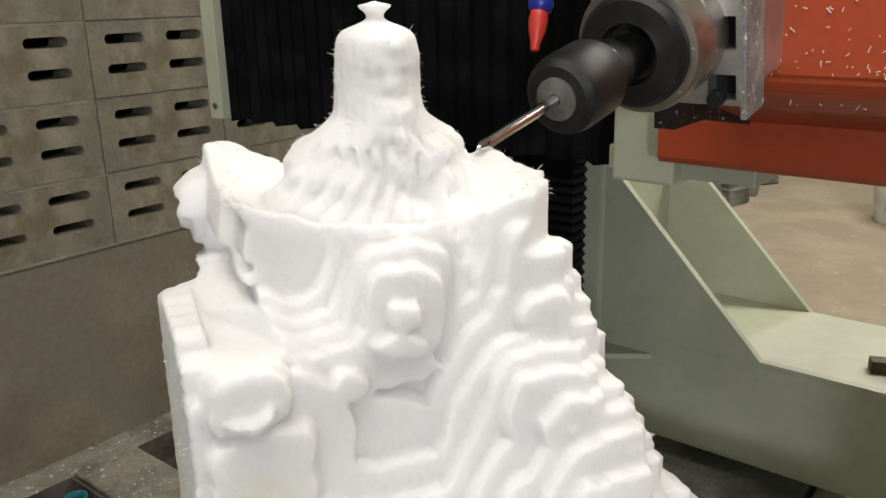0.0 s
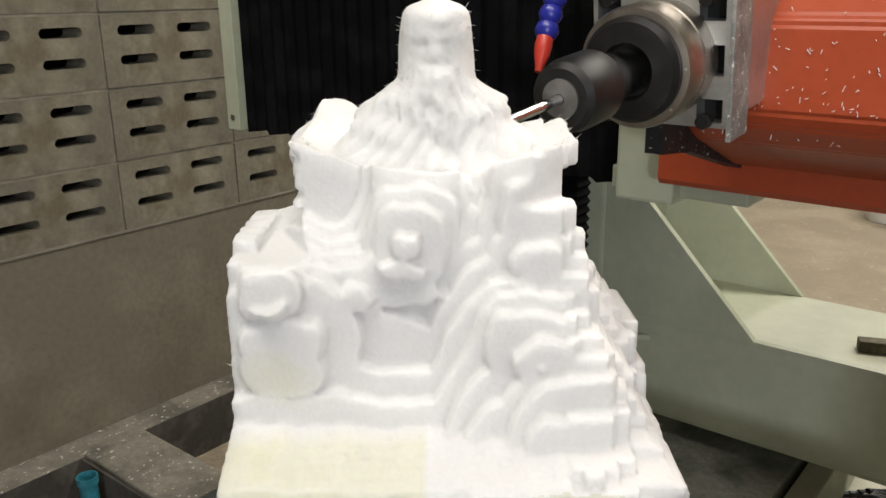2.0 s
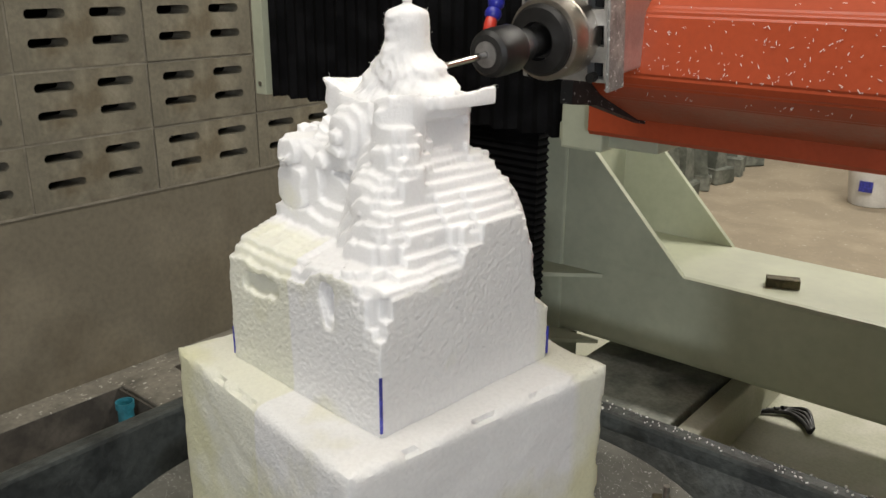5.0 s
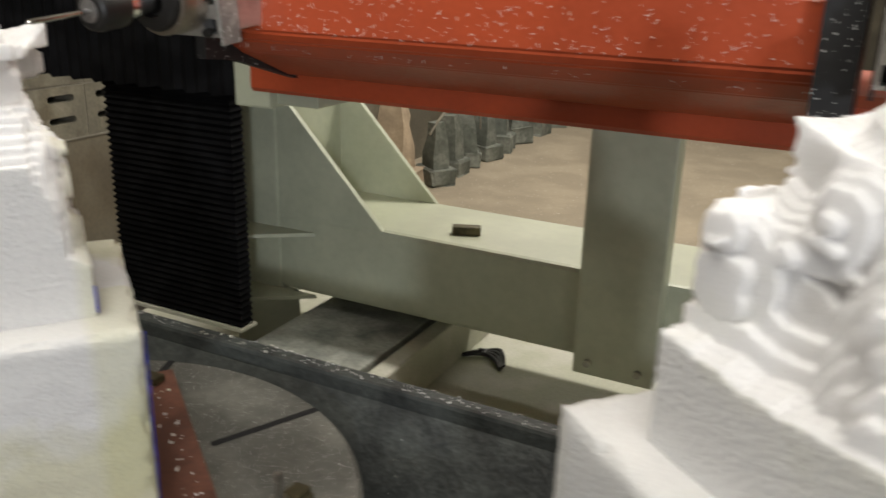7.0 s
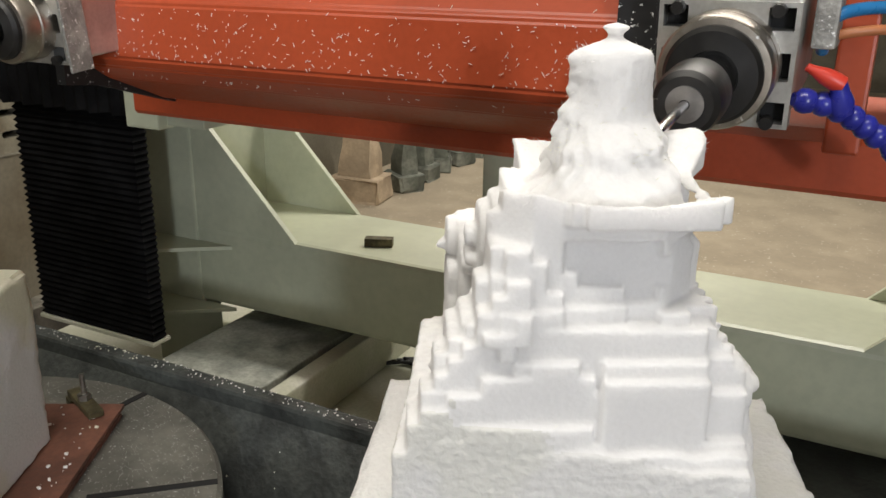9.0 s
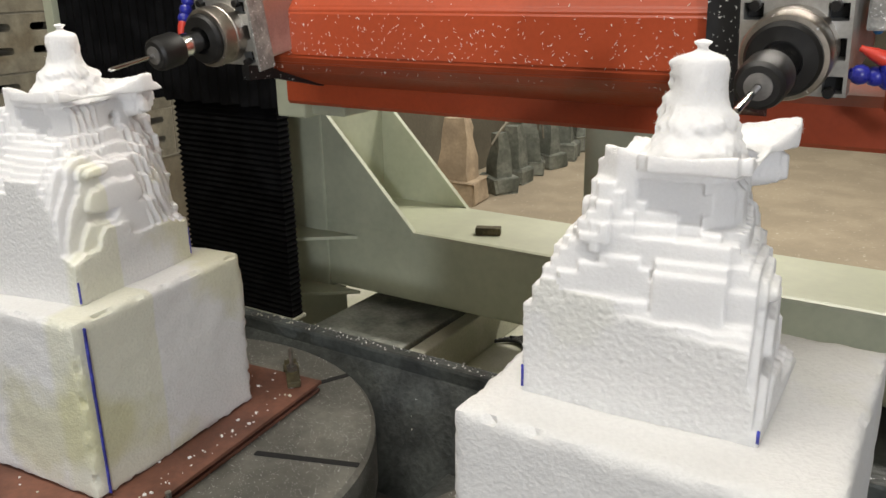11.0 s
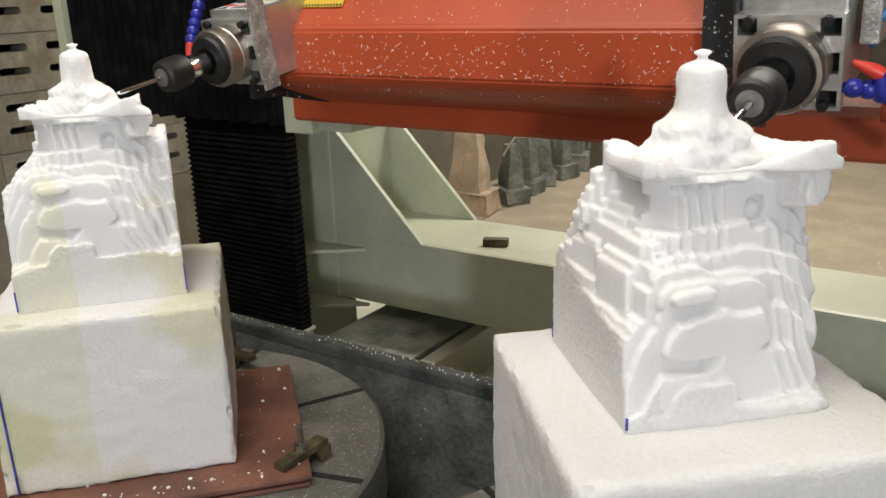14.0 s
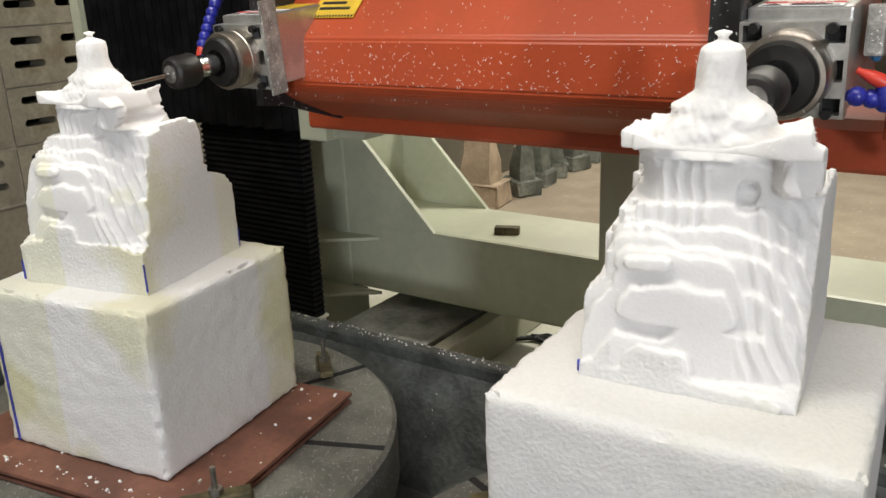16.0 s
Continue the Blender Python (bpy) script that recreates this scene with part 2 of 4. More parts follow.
def add_lathe(bm, profile, seg=40, axis="z", at=(0, 0, 0), m=None):
    """Pairs of radius and height, turned round the axis."""
    rings = []
    for r, h in profile:
        ring = []
        for i in range(seg):
            a = 2 * math.pi * i / seg
            c, s = r * math.cos(a), r * math.sin(a)
            p = {"z": (c, s, h), "y": (c, h, s), "x": (h, c, s)}[axis]
            p = Vector(p) + Vector(at)
            ring.append(bm.verts.new(m @ p if m is not None else p))
        rings.append(ring)
    for a, b in zip(rings, rings[1:]):
        for i in range(seg):
            bm.faces.new((a[i], a[(i + 1) % seg], b[(i + 1) % seg], b[i]))
    bm.faces.new(rings[0]), bm.faces.new(rings[-1])
    bmesh.ops.recalc_face_normals(bm, faces=bm.faces[:])


def lathe(profile, seg=40, axis="z", at=(0, 0, 0)):
    bm = bmesh.new()
    add_lathe(bm, profile, seg, axis, at)
    return bm


def tube(points, radius, seg=10):
    """A round hose along a smoothed run of points."""
    P = [Vector(p) for p in points]
    run = []
    for i in range(len(P) - 1):
        a, b, c, d = P[max(i - 1, 0)], P[i], P[i + 1], P[min(i + 2, len(P) - 1)]
        for k in range(8):
            u = k / 8
            run.append(0.5 * (2 * b + (c - a) * u + (2 * a - 5 * b + 4 * c - d) * u * u + (3 * b - a - 3 * c + d) * u ** 3))
    run.append(P[-1])
    bm = bmesh.new()
    rings = []
    for i, p in enumerate(run):
        d = (run[min(i + 1, len(run) - 1)] - run[max(i - 1, 0)]).normalized()
        q = d.to_track_quat("Z", "Y")
        rings.append([bm.verts.new(p + q @ Vector((radius * math.cos(2 * math.pi * k / seg), radius * math.sin(2 * math.pi * k / seg), 0))) for k in range(seg)])
    for a, b in zip(rings, rings[1:]):
        for k in range(seg):
            bm.faces.new((a[k], a[(k + 1) % seg], b[(k + 1) % seg], b[k]))
    bm.faces.new(rings[0]), bm.faces.new(rings[-1])
    bmesh.ops.recalc_face_normals(bm, faces=bm.faces[:])
    return bm


def structure(name, bm, mat, label, soft=0):
    ob = part(name, bm, mat, None, "", soft)
    return tagged(ob, label, name.split("_")[0], "", "structure")


# ---------------------------------------------------------------- the hall
bm = bmesh.new()
PIT_X0, PIT_X1 = 0.10, 0.58
add_box(bm, -0.6, PIT_X0, -7, 9, -0.4, 0.04)
add_box(bm, PIT_X1, 9, -7, 9, -0.4, 0.04)
add_box(bm, PIT_X0, PIT_X1, -7, -1.9, -0.4, 0.04)
add_box(bm, PIT_X0, PIT_X1, 1.55, 9, -0.4, 0.04)
structure("floor", bm, FLOORMAT, "dusty beige concrete workshop floor")
structure("curb", boxed(0.0, PIT_X0 + 0.005, -1.9, 1.55, 0.0, 0.052, bevel=0.004), CURB, "damp grey concrete kerb along the block wall")
structure("curb_cross", boxed(PIT_X0, PIT_X1 + 0.02, -0.262, -0.082, -0.3, 0.056, bevel=0.006), CURB, "damp speckled concrete crosspiece between two pits")
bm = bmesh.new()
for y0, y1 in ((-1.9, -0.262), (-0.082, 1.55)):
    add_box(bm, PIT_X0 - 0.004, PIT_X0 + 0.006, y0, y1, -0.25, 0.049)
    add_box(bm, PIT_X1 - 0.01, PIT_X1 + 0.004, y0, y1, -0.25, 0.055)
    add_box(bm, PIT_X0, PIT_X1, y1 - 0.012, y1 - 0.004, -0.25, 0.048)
structure("pit_side", bm, PITWALL, "dark mottled sides of the drain pits")
structure("pit_bottom", boxed(PIT_X0, PIT_X1, -1.9, 1.55, -0.3, -0.115), SAND, "damp sandy bottom of the drain pits")

# block wall, x = 0, its lower part rendered, blocks above
WALL_Z = 0.61
structure("wall_west", boxed(-0.14, 0.0, -7, 9, 0, WALL_Z), CONCRETE, "grey-brown rendered lower wall with stains")
structure("ledge", boxed(-0.12, 0.006, -2.8, 1.6, WALL_Z, WALL_Z + 0.006), MORTAR, "thin pale mortar line under the blocks")
structure("wall_west_far", boxed(-0.14, -0.002, 1.6, 9, WALL_Z, 3.3), CONCRETE, "plain rendered wall beyond the blocks")
structure("wall_west_near", boxed(-0.14, -0.002, -7, -2.8, WALL_Z, 3.3), CONCRETE, "plain rendered wall before the blocks")
structure("wall_west_top", boxed(-0.14, -0.002, -2.8, 1.6, WALL_Z + 2.006, 3.3), CONCRETE, "plain rendered wall over the blocks")
# added near-black backing, so that the open slots look shaded
structure("wall_outer", boxed(-0.75, -0.60, -7, 9, 0, 3.3), RECESS_SHADE, "near-black added backing for the shade in the ventilation slots")
structure("wall_north", boxed(-0.6, 9, 9, 9.15, 0, 3.3), CONCRETE, "plain rendered far wall of the hall")
structure("wall_east", boxed(9, 9.15, -7, 9, 0, 3.3), CONCRETE, "plain rendered side wall of the hall")
structure("wall_south", boxed(-0.6, 9, -7.15, -7, 0, 3.3), CONCRETE, "plain rendered wall behind the machine")
structure("ceiling", boxed(-0.75, 9.15, -7.15, 9.15, 3.3, 3.4), CEIL, "pale board ceiling of the workshop")

# ---------------------------------------------------------------- machine base and tray
base = thing("machine_base", pose(0, 0, 0), "pale green welded steel machine base on the floor", "machine base")
part("deck", boxed(1.10, 3.75, -0.44, 0.55, 0.06, 0.44, bevel=0.006), GREENDUST, base)
part("side_beam", boxed(1.86, 1.90, -0.44, 0.52, 0.44, 0.54, bevel=0.005), GREENDUST, base)
part("side_beam", boxed(2.62, 2.66, -0.44, 0.52, 0.44, 0.54, bevel=0.005), GREENDUST, base)
part("rail_cover", boxed(1.60, 1.85, -0.44, 0.52, 0.44, 0.545, bevel=0.004), DUSTED, base, "dark rail cover under white dust")
part("rail_cover", boxed(2.70, 2.95, -0.44, 0.52, 0.44, 0.545, bevel=0.004), TRAY, base, "dark rail cover under white dust")
part("front_strip", boxed(1.25, 3.4, -0.47, -0.40, 0.44, 0.575, bevel=0.004), GREENDUST, base, "pale dusty edge strip")

tray = thing("tray", pose(0, 0, 0), "black tarred steel drip tray full of white foam crumbs", "tray")
X0, X1, Y0, Y1 = 1.44, 3.30, -1.45, -0.50
bm = bmesh.new()
add_box(bm, X0, X1, Y0, Y1, 0.46, 0.52)
part("bottom", bm, TRAY, tray)
for x0, x1, y0, y1 in ((X0 - 0.02, X1 + 0.02, Y1, Y1 + 0.028), (X0 - 0.02, X1 + 0.02, Y0 - 0.028, Y0), (X0 - 0.028, X0, Y0, Y1), (X1, X1 + 0.028, Y0, Y1)):
    part("rim", boxed(x0, x1, y0, y1, 0.46, 0.715, bevel=0.006), TRAY, tray)
bm = bmesh.new()
add_prism(bm, [(Y1, 0.69), (Y1, 0.52), (Y1 - 0.10, 0.52)], X0 + 0.002, X1 - 0.002)
part("inner_slope", bm, TRAY, tray)
bm = bmesh.new()
add_box(bm, 2.235, 2.315, Y0, Y1 - 0.1, 0.52, 0.60, bevel=0.004)
part("divider", bm, TRAY, tray)
for x in (1.56, 2.9):
    part("leg", boxed(x, x + 0.08, -1.3, -1.22, 0.04, 0.46), BLACKP, tray)
rng = random.Random(5)
bm = bmesh.new()
for _ in range(560):
    x, y = rng.uniform(X0, X1), rng.uniform(Y0, Y1 - 0.02)
    s = rng.choice((0.0006, 0.0008, 0.001, 0.0013, 0.0022))
    z = 0.522 if y < Y1 - 0.1 else 0.524 + (y - Y1 + 0.1) * 1.7
    if 2.235 < x < 2.315:
        z = 0.602
    add_box(bm, -s, s, -s * 0.5, s * 0.5, 0, s, m=Matrix.Translation((x, y, z)) @ Euler((rng.uniform(-1, 1), rng.uniform(-1, 1), rng.uniform(0, 6))).to_matrix().to_4x4())
for _ in range(450):
    x, y = rng.uniform(X0, X1), rng.uniform(Y1 + 0.002, Y1 + 0.026)
    s = rng.choice((0.0006, 0.0009, 0.0014))
    add_box(bm, -s, s, -s * 0.5, s * 0.5, 0, s, m=Matrix.Translation((x, y, 0.716)) @ Euler((0, 0, rng.uniform(0, 6))).to_matrix().to_4x4())
tagged(part("foam_litter", bm, FOAM), "white foam crumbs strewn over the tray", "crumbs", "", "stuff")

# ---------------------------------------------------------------- portal
portal = thing("portal_frame", pose(0, 0, 0), "pale green welded steel portal frame of a carving machine", "machine frame")
FY, BY, TOPZ, BOTZ = -0.027, 0.219, 0.755, 0.585
part("cross_beam", boxed(1.44, 3.16, FY, BY, BOTZ, TOPZ, bevel=0.010), GREEN, portal)
for s in (-1, 1):
    def mx(x):
        return x if s < 0 else 4.60 - x
    a, b = sorted((mx(1.38), mx(1.53)))
    part("column", boxed(a, b, FY - 0.004, BY + 0.004, 0.575, 1.9, bevel=0.006), GREEN, portal)
    for y in (FY, BY - 0.012):
        bm = bmesh.new()
        add_prism(bm, [(mx(1.53), TOPZ - 0.002), (mx(1.784), TOPZ - 0.002), (mx(1.50), 1.05), (mx(1.50), TOPZ)], y, y + 0.012, axis="y")
        part("gusset_edge", bm, GREEN, portal)
    a, b = sorted((mx(1.40), mx(1.62)))
    for z in (0.715, 0.575):
        bm = bmesh.new()
        add_prism(bm, [(mx(1.40), FY), (mx(1.62), FY), (mx(1.60), FY - 0.014), (mx(1.47), FY - 0.11), (mx(1.40), FY - 0.11)], z, z + 0.008, axis="z")
        part("rib", bm, GREEN, portal)
    bm = bmesh.new()
    add_prism(bm, [(mx(1.46), FY - 0.07), (mx(1.46), FY + 0.02), (mx(1.56), FY + 0.02)], 0.578, 0.455, axis="z")
    part("foot", bm, GREEN, portal)
part("middle_post", boxed(2.212, 2.356, -0.075, FY + 0.002, 0.575, 1.35, bevel=0.004), GREEN, portal, "flat pale green upright with two bolts")
for x in (2.24, 2.33):
    part("bolt", lathe([(0.001, -0.083), (0.007, -0.083), (0.007, -0.074)], 10, "y", (x, 0, 0.60)), BOLT, portal)
part("top_rail", boxed(1.44, 3.16, FY + 0.02, BY, 1.62, 1.85, bevel=0.01), GREEN, portal)


def zigzag(x0, x1, y0, y1, z0, z1, step, depth):
    """A folded bellows of horizontal pleats."""
    bm = bmesh.new()
    n = int((z1 - z0) / step)
    rings = []
    for i in range(2 * n + 1):
        z = z0 + (z1 - z0) * i / (2 * n)
        o = depth if i % 2 else 0.0
        rings.append([bm.verts.new(p) for p in ((x0 - o, y0 - o, z), (x1 + o, y0 - o, z), (x1 + o, y1, z), (x0 - o, y1, z))])
    for a, b in zip(rings, rings[1:]):
        for k in range(4):
            bm.faces.new((a[k], a[(k + 1) % 4], b[(k + 1) % 4], b[k]))
    bm.faces.new(rings[0]), bm.faces.new(rings[-1])
    bmesh.ops.recalc_face_normals(bm, faces=bm.faces[:])
    return bm


part("bellows", zigzag(1.295, 1.600, -0.245, -0.215, 0.586, 1.10, 0.0125, 0.005), BELLOWS, portal, "black folded bellows over the lifting screw")
part("bellows", zigzag(3.000, 3.305, -0.245, -0.215, 0.586, 1.10, 0.0125, 0.005), BELLOWS, portal, "black folded bellows over the lifting screw")
part("bellows_foot", boxed(1.285, 1.605, -0.252, -0.205, 0.578, 0.586, bevel=0.002), GREENDUST, portal)
part("bellows_foot", boxed(2.995, 3.315, -0.252, -0.205, 0.578, 0.586, bevel=0.002), GREENDUST, portal)

rubber = thing("steel_offcut", pose(1.937, 0.045, TOPZ, 0, 0, 22), "small dark steel offcut lying on the beam", "offcut")
part("bar", boxed(-0.028, 0.028, -0.011, 0.011, 0, 0.017, bevel=0.0015), CLAMP, rubber)

# ---------------------------------------------------------------- lifting carriage
carriage = thing("lifting_carriage", pose(0, 0, 0), "red lower cross cover with black curtain on a lifting carriage", "carriage")
bm = bmesh.new()
add_prism(bm, [(-0.40, 1.078), (-0.405, 1.084), (-0.405, 1.132), (-0.38, 1.142), (-0.10, 1.142), (-0.10, 1.078)], 1.786, 2.80)
part("lower_cover", bm, RED, carriage, "dull red painted sheet cover")
part("bracket", boxed(1.715, 1.784, -0.36, -0.22, 1.044, 1.25, bevel=0.004), GREEN, carriage)
part("bracket", boxed(2.802, 2.87, -0.36, -0.22, 1.044, 1.4, bevel=0.004), GREEN, carriage)
part("bracket_block", boxed(1.70, 1.86, -0.34, -0.20, 1.049, 1.078, bevel=0.003), GREEN, carriage)
for s in (-1, 1):
    bm = bmesh.new()
    n = 54
    xs = np.linspace(0.945, 1.714, n)
    rows = []
    for i, x in enumerate(xs):
        x = x if s < 0 else 4.60 - x
        y = -0.268 + (0.006 if i % 2 else 0.0) - 0.0
        zb = 1.035 + 0.002 * (i % 4)
        rows.append((bm.verts.new((x, y, zb)), bm.verts.new((x, y, 2.3))))
    for a, b in zip(rows, rows[1:]):
        bm.faces.new((a[0], b[0], b[1], a[1]))
    r = bmesh.ops.extrude_face_region(bm, geom=bm.faces[:])
    bmesh.ops.translate(bm, verts=[v for v in r["geom"] if isinstance(v, bmesh.types.BMVert)], vec=(0, 0.03, 0))
    bmesh.ops.recalc_face_normals(bm, faces=bm.faces[:])
    part("curtain", bm, BELLOWS, carriage, "black pleated dust curtain")
    a, b = sorted((0.912 if s < 0 else 3.688, 0.945 if s < 0 else 3.655))
    post = part("edge_post", boxed(a, b, -0.285, -0.245, 1.04, 2.3, bevel=0.002), GREEN, carriage, "pale painted edge strip")
    part("screw", lathe([(0.0005, -0.2875), (0.005, -0.2875), (0.005, -0.2845)], 10, "y", ((a + b) / 2, 0, 1.062)), BOLT, post)

# ---------------------------------------------------------------- tilting heads
PY, PZ = PIVOT
heads = thing("tilting_heads", pose(0, PY, PZ), "red tilting beam carrying two carving spindles, flecked with foam", "spindle beam")


def local(bm):
    for v in bm.verts:
        v.co.y -= PY
        v.co.z -= PZ
    return bm


bm = bmesh.new()
add_prism(bm, [(-0.42, 1.112), (-0.52, 1.150), (-0.548, 1.168), (-0.556, 1.180), (-0.556, 1.245), (-0.552, 1.252), (-0.46, 1.345), (-0.30, 1.40), (-0.16, 1.40), (-0.16, 1.142), (-0.42, 1.142)], 1.872, 2.563)
bmesh.ops.bevel(bm, geom=[e for e in bm.edges if abs(e.verts[0].co.x - e.verts[1].co.x) > 0.1], offset=0.003, segments=2, affect="EDGES")
cover = part("red_cover", local(bm), RED, heads, "orange-red painted sheet cover with folded edges")
rng = random.Random(8)
bm = bmesh.new()
for _ in range(700):
    x = rng.uniform(1.878, 2.558)
    u = rng.random() ** 1.3
    y, z, n = (-0.5572, 1.182 + 0.062 * u, 0) if rng.random() < 0.62 else (-0.545 + 0.095 * u, 1.167 - 0.036 * u - 0.005, 1)
    if rng.random() < 0.2:
        y, z, n = -0.552 + 0.09 * u, 1.2535 + 0.091 * u, 2
    ln = rng.choice((0.0005, 0.0006, 0.0008, 0.0012, 0.0018))
    add_box(bm, -ln * 1.2, ln * 1.2, -0.0003, 0.0004, -0.00022, 0.00022, m=Matrix.Translation((x, y, z)) @ Euler((0.0, rng.uniform(0, 6), 0)).to_matrix().to_4x4())
tagged(part("foam_dust", local(bm), FOAM, cover), "tiny white foam flecks stuck to the paint", kind="stuff")
# yellow warning label on the cover's upper slope
sl = math.degrees(math.atan2(0.093, 0.092))
mlab = Matrix.Translation((1.93, -0.530, 1.2765)) @ pose(0, 0, 0, sl, 0, 0)
bm = bmesh.new()
add_box(bm, 0, 0.085, 0, 0.055, 0.0005, 0.0015, m=mlab)
lab = part("warning_label", local(bm), YELLOW, heads, "yellow label with a striped black edge")
bm = bmesh.new()
for k in range(14):
    add_box(bm, 0.002 + k * 0.006, 0.005 + k * 0.006, 0.001, 0.005, 0.0015, 0.0022, m=mlab)
for k in range(3):
    add_box(bm, 0.01, 0.07 - 0.012 * k, 0.016 + k * 0.011, 0.021 + k * 0.011, 0.0015, 0.0022, m=mlab)
part("label_print", local(bm), CABLE, lab)

SPINDLE_X = (1.887, 2.663)
NOSE = Matrix.Translation((0, -0.745, 1.210)) @ pose(0, 0, 0, 7.0) @ Matrix.Diagonal((1, 0.88, 0.88, 1)) @ Matrix.Translation((0, 0.745, -1.210))


def nosed(bm):
    """The spindles lean nose down on the beam."""
    for v in bm.verts:
        mid = SPINDLE_X[0] if v.co.x < 2.27 else SPINDLE_X[1]
        v.co.x = mid + (v.co.x - mid) * 0.88
        v.co = NOSE @ v.co
    return local(bm)


def spindle(cx, side):
    """One motor spindle on its mounting frame; side: where the red cover is."""
    s = part("spindle_mount", nosed(boxed(cx - 0.056, cx + 0.056, -0.600, -0.40, 1.160, 1.276, bevel=0.003)), ALU, heads, "cast aluminium spindle housing")
    # front plate with square pockets round the flange
    bm = bmesh.new()
    xs = [-0.058, -0.054, -0.033, 0.033, 0.054, 0.058]
    zs = [-0.053, -0.049, -0.030, -0.012, 0.012, 0.030, 0.049, 0.053]
    for i in range(5):
        for j in range(7):
            pocket = i in (1, 3) and j in (1, 3, 5)
            if not pocket:
                add_box(bm, cx + xs[i], cx + xs[i + 1], -0.622, -0.600, 1.210 + zs[j], 1.210 + zs[j + 1])
    bmesh.ops.remove_doubles(bm, verts=bm.verts[:], dist=1e-5)
    part("front_plate", nosed(bm), ALU, s, "bare aluminium plate with square pockets")
    # pocket floors in near-black, the shade of the recess put into the colour
    for i, j in ((-1, -1), (-1, 0), (-1, 1), (1, -1), (1, 0), (1, 1)):
        x, z, h = cx + i * 0.0435, 1.210 + j * 0.0395 * (1 if j else 0), 0.0105 if j else 0.0125
        part("pocket", nosed(boxed(x - 0.0108, x + 0.0108, -0.606, -0.599, z - h, z + h)), RECESS_SHADE, s)
    for i in (-1, 1):
        for j in (-1, 1):
            part("screw", nosed(lathe([(0.0003, -0.631), (0.0055, -0.631), (0.006, -0.629), (0.006, -0.620)], 14, "y", (cx + i * 0.041, 0, 1.210 + j * 0.047))), NUT, s)
    # turned nose, ring, shaft, clamping nut and cutter
    part("nose", nosed(lathe([(0.040, -0.600), (0.0475, -0.618), (0.0475, -0.640), (0.046, -0.642), (0.0475, -0.644), (0.0475, -0.662), (0.0455, -0.666), (0.040, -0.667)], 56, "y", (cx, 0, 1.210))), STEEL, s, "turned steel spindle nose", 30)
    part("seal_ring", nosed(lathe([(0.0405, -0.660), (0.0405, -0.672), (0.037, -0.677), (0.022, -0.679), (0.020, -0.670)], 48, "y", (cx, 0, 1.210))), NUT, s, "black seal ring", 30)
    part("shaft", nosed(lathe([(0.0172, -0.670), (0.0172, -0.700), (0.0185, -0.703), (0.0185, -0.733)], 36, "y", (cx, 0, 1.210))), BIT, s, "bright shaft", 30)
    nut = part("clamping_nut", nosed(lathe([(0.019, -0.724), (0.0245, -0.727), (0.0262, -0.731), (0.0262, -0.760), (0.0245, -0.768), (0.0205, -0.772), (0.0140, -0.772)], 48, "y", (cx, 0, 1.210))), NUT, s, "black clamping nut", 30)
    part("collet", nosed(lathe([(0.0138, -0.7700), (0.0138, -0.7735), (0.004, -0.7745), (0.003, -0.772)], 36, "y", (cx, 0, 1.210))), NUTFACE, s, "grey collet face", 30)
    part("cutter", nosed(lathe([(0.0037, -0.770), (0.0037, -0.846), (0.0028, -0.853), (0.0009, -0.856)], 16, "y", (cx, 0, 1.210))), BIT, s, "thin bright steel cutter", 30)
    # slide bar beside the cover, edge furred with foam dust
    x0, x1 = (cx + 0.0565, cx + 0.061) if side > 0 else (cx - 0.0605, cx - 0.0565)
    part("slide_bar", nosed(boxed(x0, x1, -0.621, -0.585, 1.146, 1.30, bevel=0.001)), ALU_DUST if side > 0 else BLACKP, s, "bar furred with foam dust" if side > 0 else "black painted bar")
    # label on top
    z = 1.2765
    p = part("paper_label", nosed(boxed(cx - 0.045, cx + 0.045, -0.598, -0.535, z, z + 0.0006)), PAPER, s, "white warning label")
    part("label_band", nosed(boxed(cx - 0.044, cx + 0.044, -0.575, -0.562, z + 0.0006, z + 0.001)), LABELRED, p)
    words = bpy.data.curves.new("danger_word", "FONT")
    words.body, words.size, words.align_x, words.extrude = "DANGER", 0.0112, "CENTER", 0.0002
    w = new("danger_word", words)
    w.matrix_world = Matrix.Translation((0, -PY, -PZ)) @ NOSE @ Matrix.Translation((cx + 0.005, -0.573, z + 0.0012))
    w.data.materials.append(PAPER)
    w.parent = p
    bm = bmesh.new()
    for k in range(3):
        add_box(bm, cx - 0.012, cx + 0.04 - 0.008 * k, -0.594 + k * 0.006, -0.5915 + k * 0.006, z + 0.0006, z + 0.001)
    add_prism(bm, [(cx - 0.042, -0.595), (cx - 0.020, -0.595), (cx - 0.031, -0.579)], z + 0.0006, z + 0.001, axis="z")
    part("label_print", nosed(bm), CABLE, p)
    part("yellow_label", nosed(boxed(cx - 0.04, cx + 0.04, -0.53, -0.46, z, z + 0.0007)), YELLOW, s, "yellow worn label")
    # jointed coolant hose with a red nozzle
    ox = cx - 0.105 if side > 0 else cx + 0.078
    if side > 0:
        run = [(ox + 0.012, -0.52, 1.36), (ox + 0.006, -0.56, 1.335), (ox, -0.585, 1.305), (ox, -0.60, 1.280), (ox, -0.612, 1.256), (ox + 0.002, -0.625, 1.232)]
        tip = (ox + 0.004, -0.634, 1.214)
    else:
        run = [(2.83, -0.59, 1.130), (2.779, -0.602, 1.172), (2.761, -0.612, 1.186), (2.741, -0.622, 1.197), (2.716, -0.635, 1.201)]
        tip = (2.716, -0.637, 1.228)
    hose = None
    dense = [Vector(run[0])]
